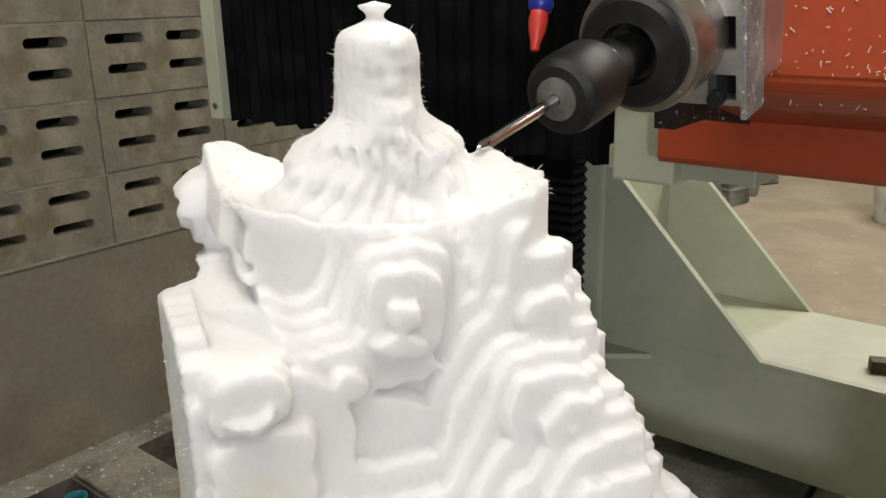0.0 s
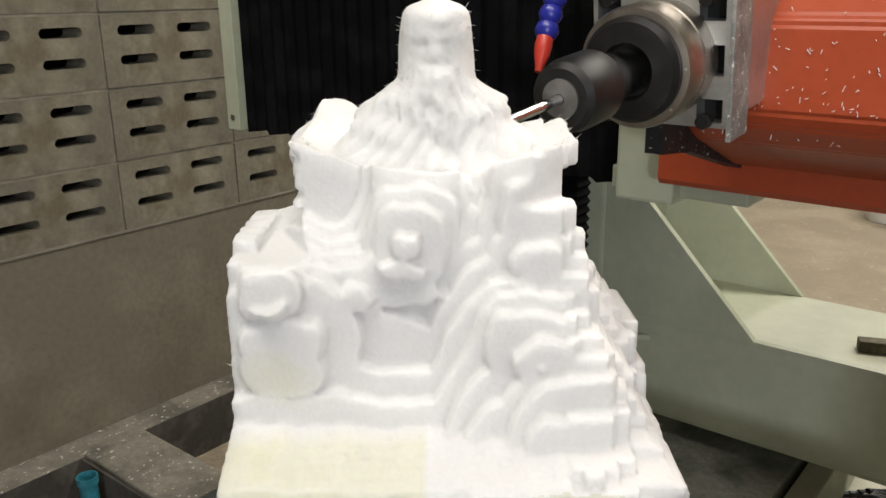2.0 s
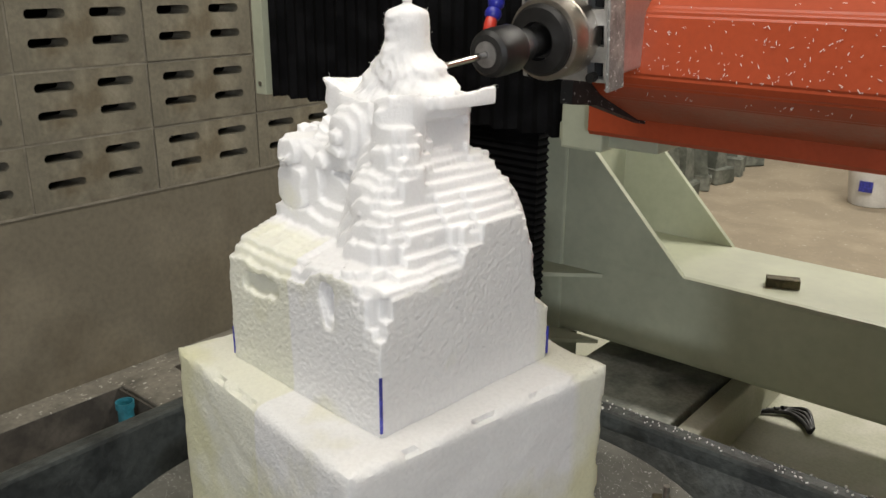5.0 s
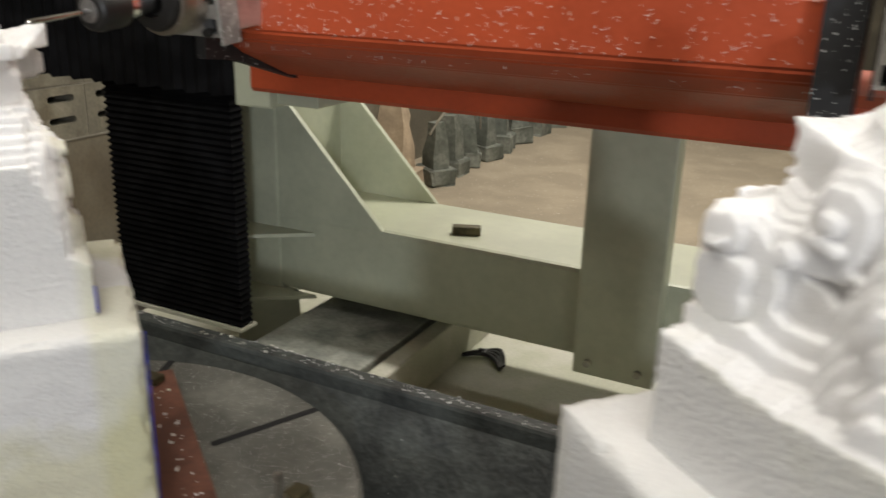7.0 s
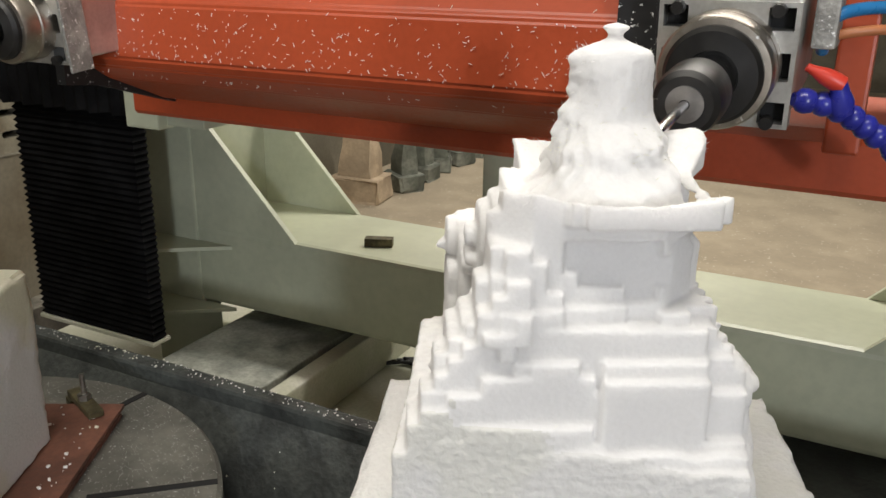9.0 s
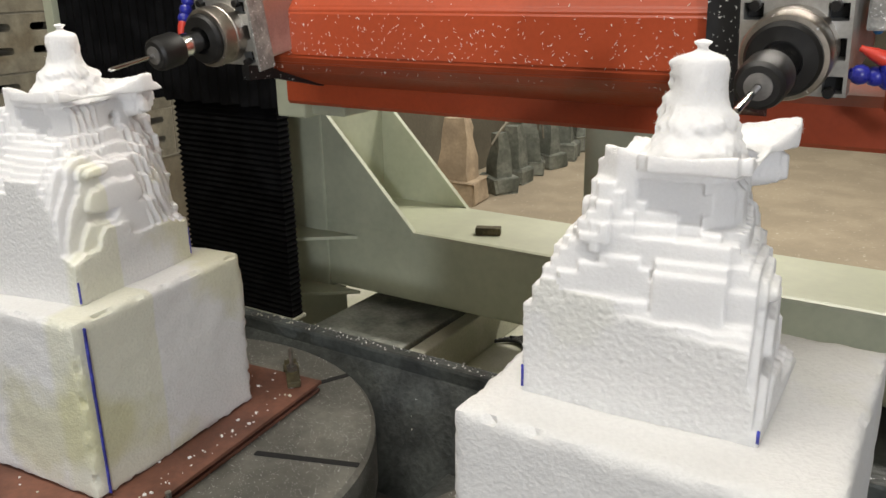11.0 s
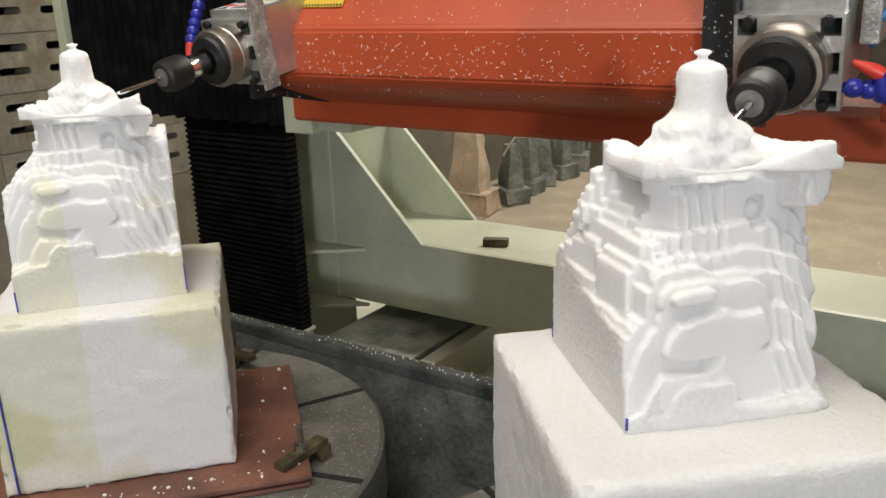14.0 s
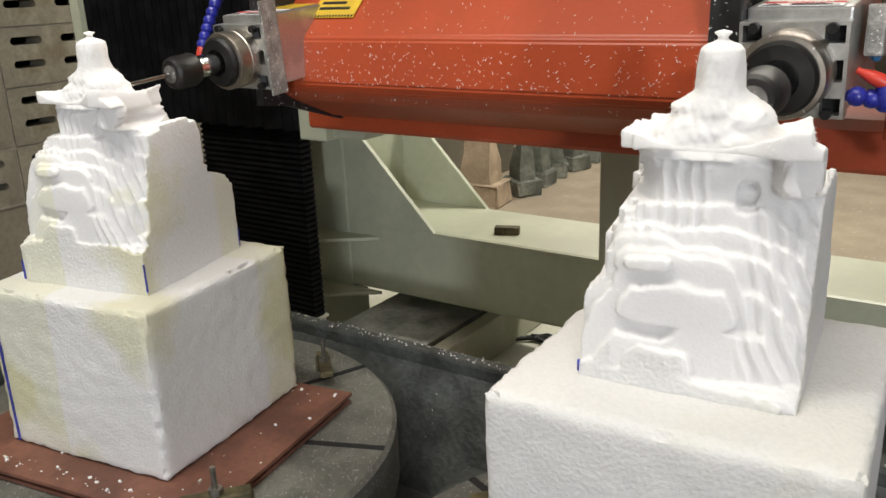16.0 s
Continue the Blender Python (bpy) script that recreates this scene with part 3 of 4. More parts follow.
    for a, b in zip(run, run[1:]):
        dense += [Vector(a).lerp(Vector(b), u) for u in (0.5, 1.0)]
    for a, b in zip(dense, dense[1:]):
        q = (b - a).to_track_quat("Z", "Y").to_matrix().to_4x4()
        ln = (b - a).length
        bm = bmesh.new()
        add_lathe(bm, [(0.004, -0.002), (0.0085, 0.0), (0.0098, ln * 0.35), (0.0085, ln * 0.7), (0.0052, ln * 0.9), (0.0052, ln)], 16, "z", m=Matrix.Translation(a) @ q)
        if hose is None:
            hose = part("coolant_hose", local(bm), BLUEHOSE, heads, "jointed blue plastic coolant hose", 40)
        else:
            part("hose_link", local(bm), BLUEHOSE, hose, "", 40)
    if side < 0:
        a, b = Vector((2.750, -0.622, 1.192)), Vector((2.745, -0.630, 1.214))
        bm = bmesh.new()
        add_lathe(bm, [(0.004, -0.002), (0.0085, 0.0), (0.0095, 0.009), (0.0070, 0.018), (0.0060, 0.024)], 16, "z", m=Matrix.Translation(a) @ (b - a).to_track_quat("Z", "Y").to_matrix().to_4x4())
        part("hose_link", local(bm), BLUEHOSE, hose, "", 40)
    a, b = dense[-1] if side > 0 else Vector((2.745, -0.630, 1.214)), Vector(tip)
    q = (b - a).to_track_quat("Z", "Y").to_matrix().to_4x4()
    bm = bmesh.new()
    add_lathe(bm, [(0.0065, -0.003), (0.0072, 0.004), (0.0062, 0.012), (0.0036, 0.021), (0.003, 0.026), (0.002, 0.026)], 16, "z", m=Matrix.Translation(a) @ q)
    part("nozzle", local(bm), REDNOZ, hose, "red nozzle", 40)
    if side < 0:
        part("air_hose", local(tube([(2.726, -0.55, 1.232), (2.730, -0.58, 1.255), (2.752, -0.57, 1.266), (2.82, -0.53, 1.270), (3.0, -0.4, 1.29)], 0.0052)), AIRHOSE, heads, "azure air hose", 60)
        part("air_hose", local(tube([(2.728, -0.55, 1.243), (2.769, -0.54, 1.250), (2.86, -0.48, 1.25), (3.0, -0.38, 1.27)], 0.0042)), COPPER, heads, "dull orange air hose", 60)
        part("hose_fitting", local(boxed(cx + 0.056, cx + 0.074, -0.59, -0.52, 1.235, 1.285, bevel=0.003)), ALU_DUST, heads)
    else:
        part("air_hose", local(tube([(cx - 0.05, -0.50, 1.27), (cx - 0.055, -0.49, 1.30), (cx - 0.055, -0.46, 1.36), (cx - 0.05, -0.42, 1.42)], 0.006)), CABLE, heads, "black spindle cable", 60)


spindle(SPINDLE_X[0], 1)
spindle(SPINDLE_X[1], -1)
for x0, x1 in ((1.856, 1.8715), (2.5635, 2.598)):
    bm = bmesh.new()
    add_prism(bm, [(-0.40, 1.105), (-0.53, 1.140), (-0.585, 1.145), (-0.585, 1.40), (-0.40, 1.40)], x0, x1)
    part("side_plate", local(bm), BLACKP, heads, "black side plate flecked with foam")
part("end_cover", local(boxed(2.735, 2.765, -0.50, -0.30, 1.140, 1.40, bevel=0.003)), RED, heads)

# ---------------------------------------------------------------- turntables and foam
tables, foams = [], []


def turntable(axis, label):
    t = thing("turntable", pose(axis[0], axis[1], TABLE_Z), label, "turntable", "turntables")
    bm = bmesh.new()
    add_lathe(bm, [(0.18, -0.10), (0.18, -0.02), (0.346, -0.015), (0.352, -0.008), (0.352, 0.074), (0.346, 0.080)], 96)
    part("disc", bm, DISC, t, "round cast iron table with slots", 30)
    # slots are flat near-black strips on the disc, their shade painted
    for k in range(8):
        m = pose(0, 0, 0, 0, 0, 26 + 45 * k)
        bm = bmesh.new()
        add_box(bm, 0.20, 0.3465, -0.005, 0.005, 0.0795, 0.0812, m=m)
        part("slot", bm, RECESS_SHADE, t)
    for z, k in ((0.081, 0.0), (0.087, 0.004), (0.093, -0.003)):
        part("plywood_board", boxed(-0.228 + k, 0.228 + k, -0.174, 0.174 - k, z, z + 0.0056, bevel=0.001, m=pose(0, 0, 0, 0, 0, 58)), PLY, t, "red-brown plywood board")
    rng = random.Random(int(axis[0] * 100))
    bm = bmesh.new()
    board = pose(0, 0, 0, 0, 0, 58)
    for _ in range(170):
        x, y = rng.uniform(-0.222, 0.222), rng.uniform(-0.167, 0.167)
        if rng.random() < 0.6:
            y = math.copysign(rng.uniform(0.145, 0.166), y)
        q = rng.choice((0.0006, 0.0009, 0.0013, 0.0022))
        add_box(bm, -q, q, -q * 0.6, q * 0.6, 0, q, m=board @ Matrix.Translation((x, y, 0.0988)) @ Euler((rng.uniform(-0.4, 0.4), 0, rng.uniform(0, 6))).to_matrix().to_4x4())
    tagged(part("foam_litter", bm, FOAM, t), "white foam crumbs on the board", kind="stuff")
    for k, (r, a) in enumerate(((0.262, 28), (0.257, 208), (0.272, 116), (0.275, 296))):
        m = pose(r * math.cos(radians(a)), r * math.sin(radians(a)), 0.099, 0, 0, a + 70)
        bm = bmesh.new()
        add_box(bm, -0.042, 0.042, -0.010, 0.010, 0.001, 0.011, bevel=0.002, m=m)
        clamp = part("clamp", bm, CLAMP, t, "rusty clamping bar")
        bm = bmesh.new()
        add_lathe(bm, [(0.0035, -0.018), (0.0035, 0.048)], 10, m=m)
        add_lathe(bm, [(0.009, 0.011), (0.009, 0.019)], 6, m=m)
        part("bolt", bm, BOLT, clamp, "zinc bolt with nut")
        bm = bmesh.new()
        add_box(bm, 0.026, 0.044, -0.012, 0.012, -0.018, 0.001, m=m)
        part("packing_block", bm, CLAMP, clamp)
    return t


def waves(x, y, z, seed, octaves=6):
    """Soft low waves, each with its own direction and phase, about -1 to 1."""
    rng = np.random.RandomState(seed)
    out = 0
    for k in range(octaves):
        d = rng.normal(size=3) * (1.0 + 0.45 * k)
        out = out + np.sin(d[0] * x + d[1] * y + d[2] * z + rng.uniform(0, 6.28)) / (1.5 + 0.6 * k)
    return out


# The roughing cuts come from four sides; each has its depth by height (metres over the board) and raised or sunken fields:
# across, height, half width, half height, squareness, how far proud.
FRONT_AT = 15.0
LEVELS = (.240, .300, .312, .335, .352, .364, .372, .386, .402, .430, .445, .456, .470, .476, .490, .512)
SIDES = {
    "front": (.150, .145, .142, .134, .126, .114, .082, .075, .067, .060, .057, .056, .055, .055, .055, .054),
    "left": (.150, .131, .128, .112, .100, .091, .084, .077, .073, .069, .064, .061, .060, .061, .061, .060),
    "back": (.080, .077, .058, .055, .053, .051, .049, .046, .043, .034, .031, .031, .033, .033, .033, .033),
    "right": (.150, .150, .150, .150, .150, .150, .150, .140, .130, .112, .098, .063, .072, .072, .069, .066),
}
FIELDS = {
    "front": ((-.012, .456, .0200, .0210, 3, .0100), (-.012, .453, .0070, .0070, 3, .0090), (-.020, .434, .022, .012, 3, .0070),
              (-.052, .478, .022, .036, 2, -.0140), (.017, .480, .0075, .018, 2, -.0120), (.044, .466, .024, .024, 3, .0085),
              (.050, .402, .050, .052, 2.5, .0170), (.058, .390, .026, .032, 2.5, .0110), (.036, .420, .020, .018, 2.5, .0070),
              (-.074, .437, .016, .014, 4, .0090), (-.070, .424, .042, .036, 2, .0140),
              (.046, .335, .010, .022, 3, -.016), (.102, .335, .012, .024, 3, -.016), (-.045, .318, .034, .024, 4, -.010)),
    "left": ((-.002, .455, .032, .024, 2, -.0080), (.026, .400, .036, .020, 6, .0050),
             (-.058, .450, .016, .028, 4, .0070), (.048, .440, .024, .030, 4, -.0080), (-.002, .490, .030, .0080, 8, .0080)),
    "back": ((-.008, .300, .088, .175, 4, .0160), (-.018, .378, .046, .030, 6, .0062), (.026, .446, .009, .012, 3, -.0100),
             (-.030, .318, .030, .017, 3, .0080), (-.048, .405, .030, .016, 3, .0062),
             (.066, .466, .022, .018, 4, .0300)),
    "right": ((-.062, .468, .024, .022, 4, .0130), (.030, .480, .020, .014, 4, -.0060)),
}


def relief(side, seed, left_on):
    """Depth of one side's cuts on a half-millimetre grid: terraces, and on the rougher parts the cells of the first coarse cut."""
    u = np.arange(-.15, .1505, .0005)
    z = np.arange(.245, .5205, .0005)
    U, Z = np.meshgrid(u, z, indexing="ij")
    cell = .0076
    cu, cz = (np.floor(U / cell) + .5) * cell, (np.floor(Z / cell) + .5) * cell
    coarse = {"front": U > .056, "left": Z > .376, "back": (U < -.052) & (Z > .425), "right": U > .2}[side]
    if side == "left":
        cu = np.where((U > -.012) & ((Z < .432) | (Z > .478)), .012 + .05 * np.floor((U + .012) / .050), cu)
    U, Z = np.where(coarse, cu, U), np.where(coarse, cz, Z)
    wu = U + .0016 * waves(U * 70, Z * 70, 0, seed)
    wz = Z + .0016 * waves(U * 70, Z * 70, 3, seed + 1)
    jitter = np.where(coarse, np.sin(cu * 91000.0 + cz * 57000.0), 0) * .0016
    slab = Z > {"front": .6, "back": .480, "left": .4725, "right": .4725}[side]
    D = np.interp(np.where(slab, np.maximum(Z, .476), np.minimum(wz, .4705)), LEVELS, SIDES[side])
    if side == "left":
        D = D + left_on * np.clip((.425 - Z) / .035, 0, 1) * (.55 + .45 * np.clip((U + .036) / .004, 0, 1))
    for cu, cz, ru, rz, p, high in FIELDS[side]:
        q = (abs(wu - cu) / ru) ** p + (abs(wz - cz) / rz) ** p
        e = np.clip((1.25 - q) / 1.1, 0, 1)
        D = D + high * e
    if side == "back":
        # the top slab runs out into an arm at one corner
        D = np.where(slab, np.interp(U, (-.050, .020, .050), (.046, .052, .070)), D)
    D = D + jitter * (side != "back")
    D = D + .0007 * waves(U * 50, Z * 50, 7, seed + 2) * ~slab
    st = .0064 if side in ("front", "back") else .0052
    q = D / st
    fl = np.floor(q)
    fr = np.clip((q - fl - .86) / .14, 0, 1)
    D = np.where(slab & (side != "left"), D, (fl + fr * fr * (3 - 2 * fr) + .06 * (q - fl)) * st)
    if side == "back":
        # hanging folds of the robe under the sleeve, and a fan of folds beside the panel
        m = np.clip((U + .066) / .01, 0, 1) * np.clip((.004 - U) / .01, 0, 1) * np.clip((Z - .412) / .012, 0, 1) * np.clip((.474 - Z) / .004, 0, 1)
        D = D + .0030 * m * np.sin(2 * np.pi * (U + .10 * (Z - .42)) / .0105 + .8 * waves(U * 40, Z * 60, 2, 5))
        m = np.clip((U - .026) / .010, 0, 1) * np.clip((Z - .300) / .02, 0, 1) * np.clip((.440 - Z) / .015, 0, 1)
        D = D + .0028 * m * np.sin(2 * np.pi * (U + .28 * (Z - .30)) / .0125 + 1.2 * waves(U * 30, Z * 40, 2, 6))
    return D


def head_field(X, Y, Z, seed):
    """The figure's head, beard and shoulders: how far outside of them a point lies."""
    a = np.arctan2(Y, X) - radians(FRONT_AT - 45)
    a = np.degrees((a + np.pi) % (2 * np.pi) - np.pi)
    prof_z = (.470, .478, .486, .494, .501, .508, .515, .522, .530, .544, .550, .5535, .5555, .5575, .5600, .5630, .5640)
    prof_r = (.042, .038, .0330, .0290, .0258, .0232, .0204, .0180, .0168, .0168, .0160, .0130, .0070, .0032, .0042, .0086, .0)
    r0 = np.interp(Z, prof_z, prof_r)
    wide = np.clip((.519 - Z) / .010, 0, 1)
    ca, sa = np.cos(np.radians(a)), np.sin(np.radians(a))
    shape = 1 + (.17 * ca * ca * (1 - wide) + .50 * sa * sa * wide) * (Z < .553)
    low = np.clip((.521 - Z) / .012, 0, 1)
    neck = np.clip((.552 - Z) / .01, 0, 1)
    r = r0 * shape + low * .0024 * waves(ca * 4.2, sa * 4.2, Z * 120, seed) + neck * .0006 * waves(ca * 9, sa * 9, Z * 220, seed + 1)
    r = r + low * .0011 * np.sin(np.radians(a) * 26 + 3 * np.sin(Z * 160)) * (abs(a) < 75)
    for ba, bz, amp, wa, wz in ((6, .5475, .0046, 15, .0036), (0, .540, .0020, 34, .0024), (0, .5325, .0032, 10, .0048), (17, .5365, -.0014, 9, .0022),
                                (-17, .5365, -.0014, 9, .0022), (0, .5225, .0042, 24, .0040), (0, .5275, -.0012, 16, .0014), (0, .511, .0060, 30, .007),
                                (95, .532, .0016, 22, .012), (-95, .532, .0016, 22, .012), (178, .505, .0060, 34, .006), (140, .498, .005, 16, .004), (-140, .500, .005, 18, .005)):
        r = r + amp * np.exp(-(((a - ba + 180) % 360 - 180) / wa) ** 2 - ((Z - bz) / wz) ** 2)
    return np.hypot(X, Y) - r


def skin(f, h, origin):
    """The zero surface of a field on a grid: one vertex in each cell that it crosses."""
    s = f < 0
    nx, ny, nz = f.shape
    corner = [(i, j, k) for i in (0, 1) for j in (0, 1) for k in (0, 1)]
    count = sum(s[i:nx - 1 + i, j:ny - 1 + j, k:nz - 1 + k].astype(np.int8) for i, j, k in corner)
    live = (count > 0) & (count < 8)
    idx = np.full(live.shape, -1, np.int32)
    idx[live] = np.arange(live.sum())
    I, J, K = np.nonzero(live)
    val = [f[I + i, J + j, K + k] for i, j, k in corner]
    pos, num = np.zeros((len(I), 3)), np.zeros(len(I))
    for m in range(8):
        for n in range(m + 1, 8):
            d = np.array(corner[n]) - np.array(corner[m])
            if d.sum() != 1 or abs(d).sum() != 1:
                continue
            cross = (val[m] < 0) != (val[n] < 0)
            u = np.where(cross, val[m] / np.where(cross, val[m] - val[n], 1), 0)
            pos += cross[:, None] * (np.array(corner[m]) + u[:, None] * d)
            num += cross
    P = (pos / num[:, None] + np.stack([I, J, K], 1)) * h + np.array(origin)
    quads = []
    for ax in range(3):
        b, c = (ax + 1) % 3, (ax + 2) % 3
        lo = [slice(1, -1)] * 3
        lo[ax] = slice(0, -1)
        hi = list(lo)
        hi[ax] = slice(1, None)
        A0, A1 = s[tuple(lo)], s[tuple(hi)]
        e = np.stack(np.nonzero(A0 != A1), 1)
        inside = A0[tuple(e.T)]
        e = e + np.array([0 if q == ax else 1 for q in range(3)])
        sb, sc = np.eye(3, dtype=int)[b], np.eye(3, dtype=int)[c]
        q = np.stack([idx[tuple((e - o).T)] for o in (sb + sc, sc, 0 * sb, sb)], 1)
        quads.append(np.where(inside[:, None], q, q[:, ::-1]))
    return P, np.concatenate(quads)


def carved_figure(seed, sides, rot, shift, floor_z, left_on):
    """A half-carved seated figure standing out of a raw foam block, with the terraces and cells left by roughing cuts."""
    h = .00105
    front, left, back, right = sides
    xa = np.arange(-back - .008, front + .008, h, dtype=np.float32)
    ya = np.arange(-right - .008, left + .008, h, dtype=np.float32)
    z = np.arange(floor_z - .006, .572, h, dtype=np.float32)
    XA, YA = np.meshgrid(xa, ya, indexing="ij")
    g = radians(rot - 45)
    X, Y = XA * math.cos(g) - YA * math.sin(g), XA * math.sin(g) + YA * math.cos(g)
    w = radians(12 - 45)
    XF, YF = X - shift * math.cos(w), Y - shift * math.sin(w)
    rng = np.random.RandomState(seed)

    def along(bearing, px, py):
        b = radians(bearing - 45)
        return px * math.cos(b) + py * math.sin(b)

    block = np.full(X.shape, -1.0, np.float32)
    for k, far in enumerate(sides):
        block = np.maximum(block, along(rot + 90 * k, X, Y) - far)
    f = np.full((len(xa), len(ya), len(z)), -1.0, np.float32)
    iz = np.clip(((z - .245) / .0005).round().astype(int), 0, 550)
    for k, side in enumerate(("front", "left", "back", "right")):
        D = relief(side, 11 + 7 * k, left_on).astype(np.float32)[:, iz]
        d, u = along(FRONT_AT + 90 * k, XF, YF), along(FRONT_AT + 90 * k + 90, XF, YF)
        iu = np.clip(((u + .15) / .0005).round().astype(int), 0, 600)
        np.maximum(f, d[:, :, None] - D[iu], out=f)
    # three corners of the upper body are cut off aslant
    for bearing, far, low, high in ((312, .077, .446, .6), (58, .072, .470, .6), (148, .053, .438, .479)):
        k1, k2 = np.searchsorted(z, (low, high))
        f[:, :, k1:k2] = np.maximum(f[:, :, k1:k2], (along(bearing, XF, YF) - far)[:, :, None])
    # a thin upright rim left standing at the raw side
    d, u = along(FRONT_AT + 270, XF, YF), along(FRONT_AT, XF, YF)
    horn = np.maximum(.083 - d, abs(u - .022 - .004 * np.sin(u * 300)) - .026)
    top = .4535 + .002 * waves(u * 120, d * 60, 0, 9)
    f = np.minimum(f, np.maximum(horn[:, :, None], z[None, None, :] - top[:, :, None]))
    # the tilted cutter leaves a dished top round the shoulders
    R = np.hypot(XF, YF)
    dish = .4870 + .46 * (R - .058) + .0008 * waves(XF * 160, YF * 160, 0, 4)
    dish = np.minimum(dish, .5015 + .0010 * waves(XF * 200, YF * 200, 1, 6))
    np.maximum(f, (z[None, None, :] - dish[:, :, None]) * .9, out=f)
    k0 = int(np.searchsorted(z, .472))
    near = (R < .10)
    hx, hz = XF[near], z[k0:]
    hf = head_field(hx[:, None].astype(np.float64), YF[near][:, None].astype(np.float64), hz[None, :].astype(np.float64), 5)
    sub = f[:, :, k0:]
    sub[near] = np.minimum(sub[near], hf.astype(np.float32))
    np.maximum(f, block[:, :, None], out=f)
    np.maximum(f, (floor_z - .003) - z[None, None, :], out=f)
    np.clip(f, -.0026, .0026, out=f)
    raw = abs(block) < .0022
    f += rng.normal(size=f.shape).astype(np.float32) * np.where(raw, .00075, .00026)[:, :, None].astype(np.float32)
    for ax in range(3):
        lay = np.moveaxis(f, ax, 0)
        lay[1:-1] = .25 * lay[:-2] + .5 * lay[1:-1] + .25 * lay[2:]
    P, Q = skin(f, h, (xa[0], ya[0], z[0]))
    P[:, :2] = np.stack([P[:, 0] * math.cos(g) - P[:, 1] * math.sin(g), P[:, 0] * math.sin(g) + P[:, 1] * math.cos(g)], 1)
    # loose fibres along the edges and on the head
    V, faces = [P], [Q]
    rr = np.hypot(P[:, 0] - shift * math.cos(w), P[:, 1] - shift * math.sin(w))
    weight = np.where((P[:, 2] > .488) & (rr > .062), 3.0, np.where((P[:, 2] > .500) & (rr < .04), 1.6, .04))
    weight = weight * (P[:, 2] < .553)
    pick = rng.choice(len(P), 1300, replace=False, p=weight / weight.sum())
    c = P[pick]
    outw = c * np.array((1, 1, 0)) - np.array((shift * math.cos(w), shift * math.sin(w), 0))
    outw = outw / np.linalg.norm(outw, axis=1)[:, None]
    way = outw + rng.normal(size=c.shape) * .55 + np.array((0, 0, .25))
    way = way / np.linalg.norm(way, axis=1)[:, None] * (.0010 + .0034 * rng.uniform(0, 1, (len(c), 1)) ** 3)
    across = np.cross(way, rng.normal(size=c.shape))
    across = across / np.linalg.norm(across, axis=1)[:, None] * .00018
    other = np.cross(way / np.linalg.norm(way, axis=1)[:, None], across)
    n0 = len(P)
    V += [c - outw * .0006 + across, c - outw * .0006 - across * .5 + other, c - outw * .0006 - across * .5 - other, c + way]
    m = len(c)
    a = np.arange(m) + n0
    spikes = [np.stack([a + i * m, a + j * m, a + 3 * m], 1) for i, j in ((0, 1), (1, 2), (2, 0))]
    rawv = abs(np.max([along(rot + 90 * k, P[:, 0], P[:, 1]) - far for k, far in enumerate(sides)], 0)) < .0016
    index = np.concatenate([rawv[Q].all(1).astype(np.int32), np.full(3 * m, 2, np.int32)])
    return np.concatenate(V), Q.tolist() + [t for sp in spikes for t in sp.tolist()], index


def rough_block(half, z0, z1, seed, turn):
    """A hand-sawn foam block: soft uneven edges and chips."""
    bm = bmesh.new()
    bmesh.ops.create_cube(bm, size=1)
    bmesh.ops.subdivide_edges(bm, edges=bm.edges[:], cuts=44, use_grid_fill=True)
    for v in bm.verts:
        p = Vector((v.co.x * 2 * half, v.co.y * 2 * half, z0 + (v.co.z + 0.5) * (z1 - z0)))
        q = Vector((p.x / half, p.y / half, (p.z - (z0 + z1) / 2) / ((z1 - z0) / 2)))
        near = sorted((abs(q.x), abs(q.y), abs(q.z)))
        edge = max(0.0, near[1] - 0.93) / 0.07
        sink = 0.0035 * edge ** 2 * (0.6 + 2.2 * max(0, noise.noise(p * 80 + Vector((seed, 0, 0)))))
        wob = 0.0030 * noise.noise(p * 9 + Vector((0, seed, 0))) + 0.0012 * noise.noise(p * 60 + Vector((seed, seed, 0)))
        ctr = Vector((0, 0, (z0 + z1) / 2))
        d = (p - ctr).normalized()
        v.co = pose(0, 0, 0, 0, 0, turn) @ (p + d * (wob - sink * 1.6))
    return bm


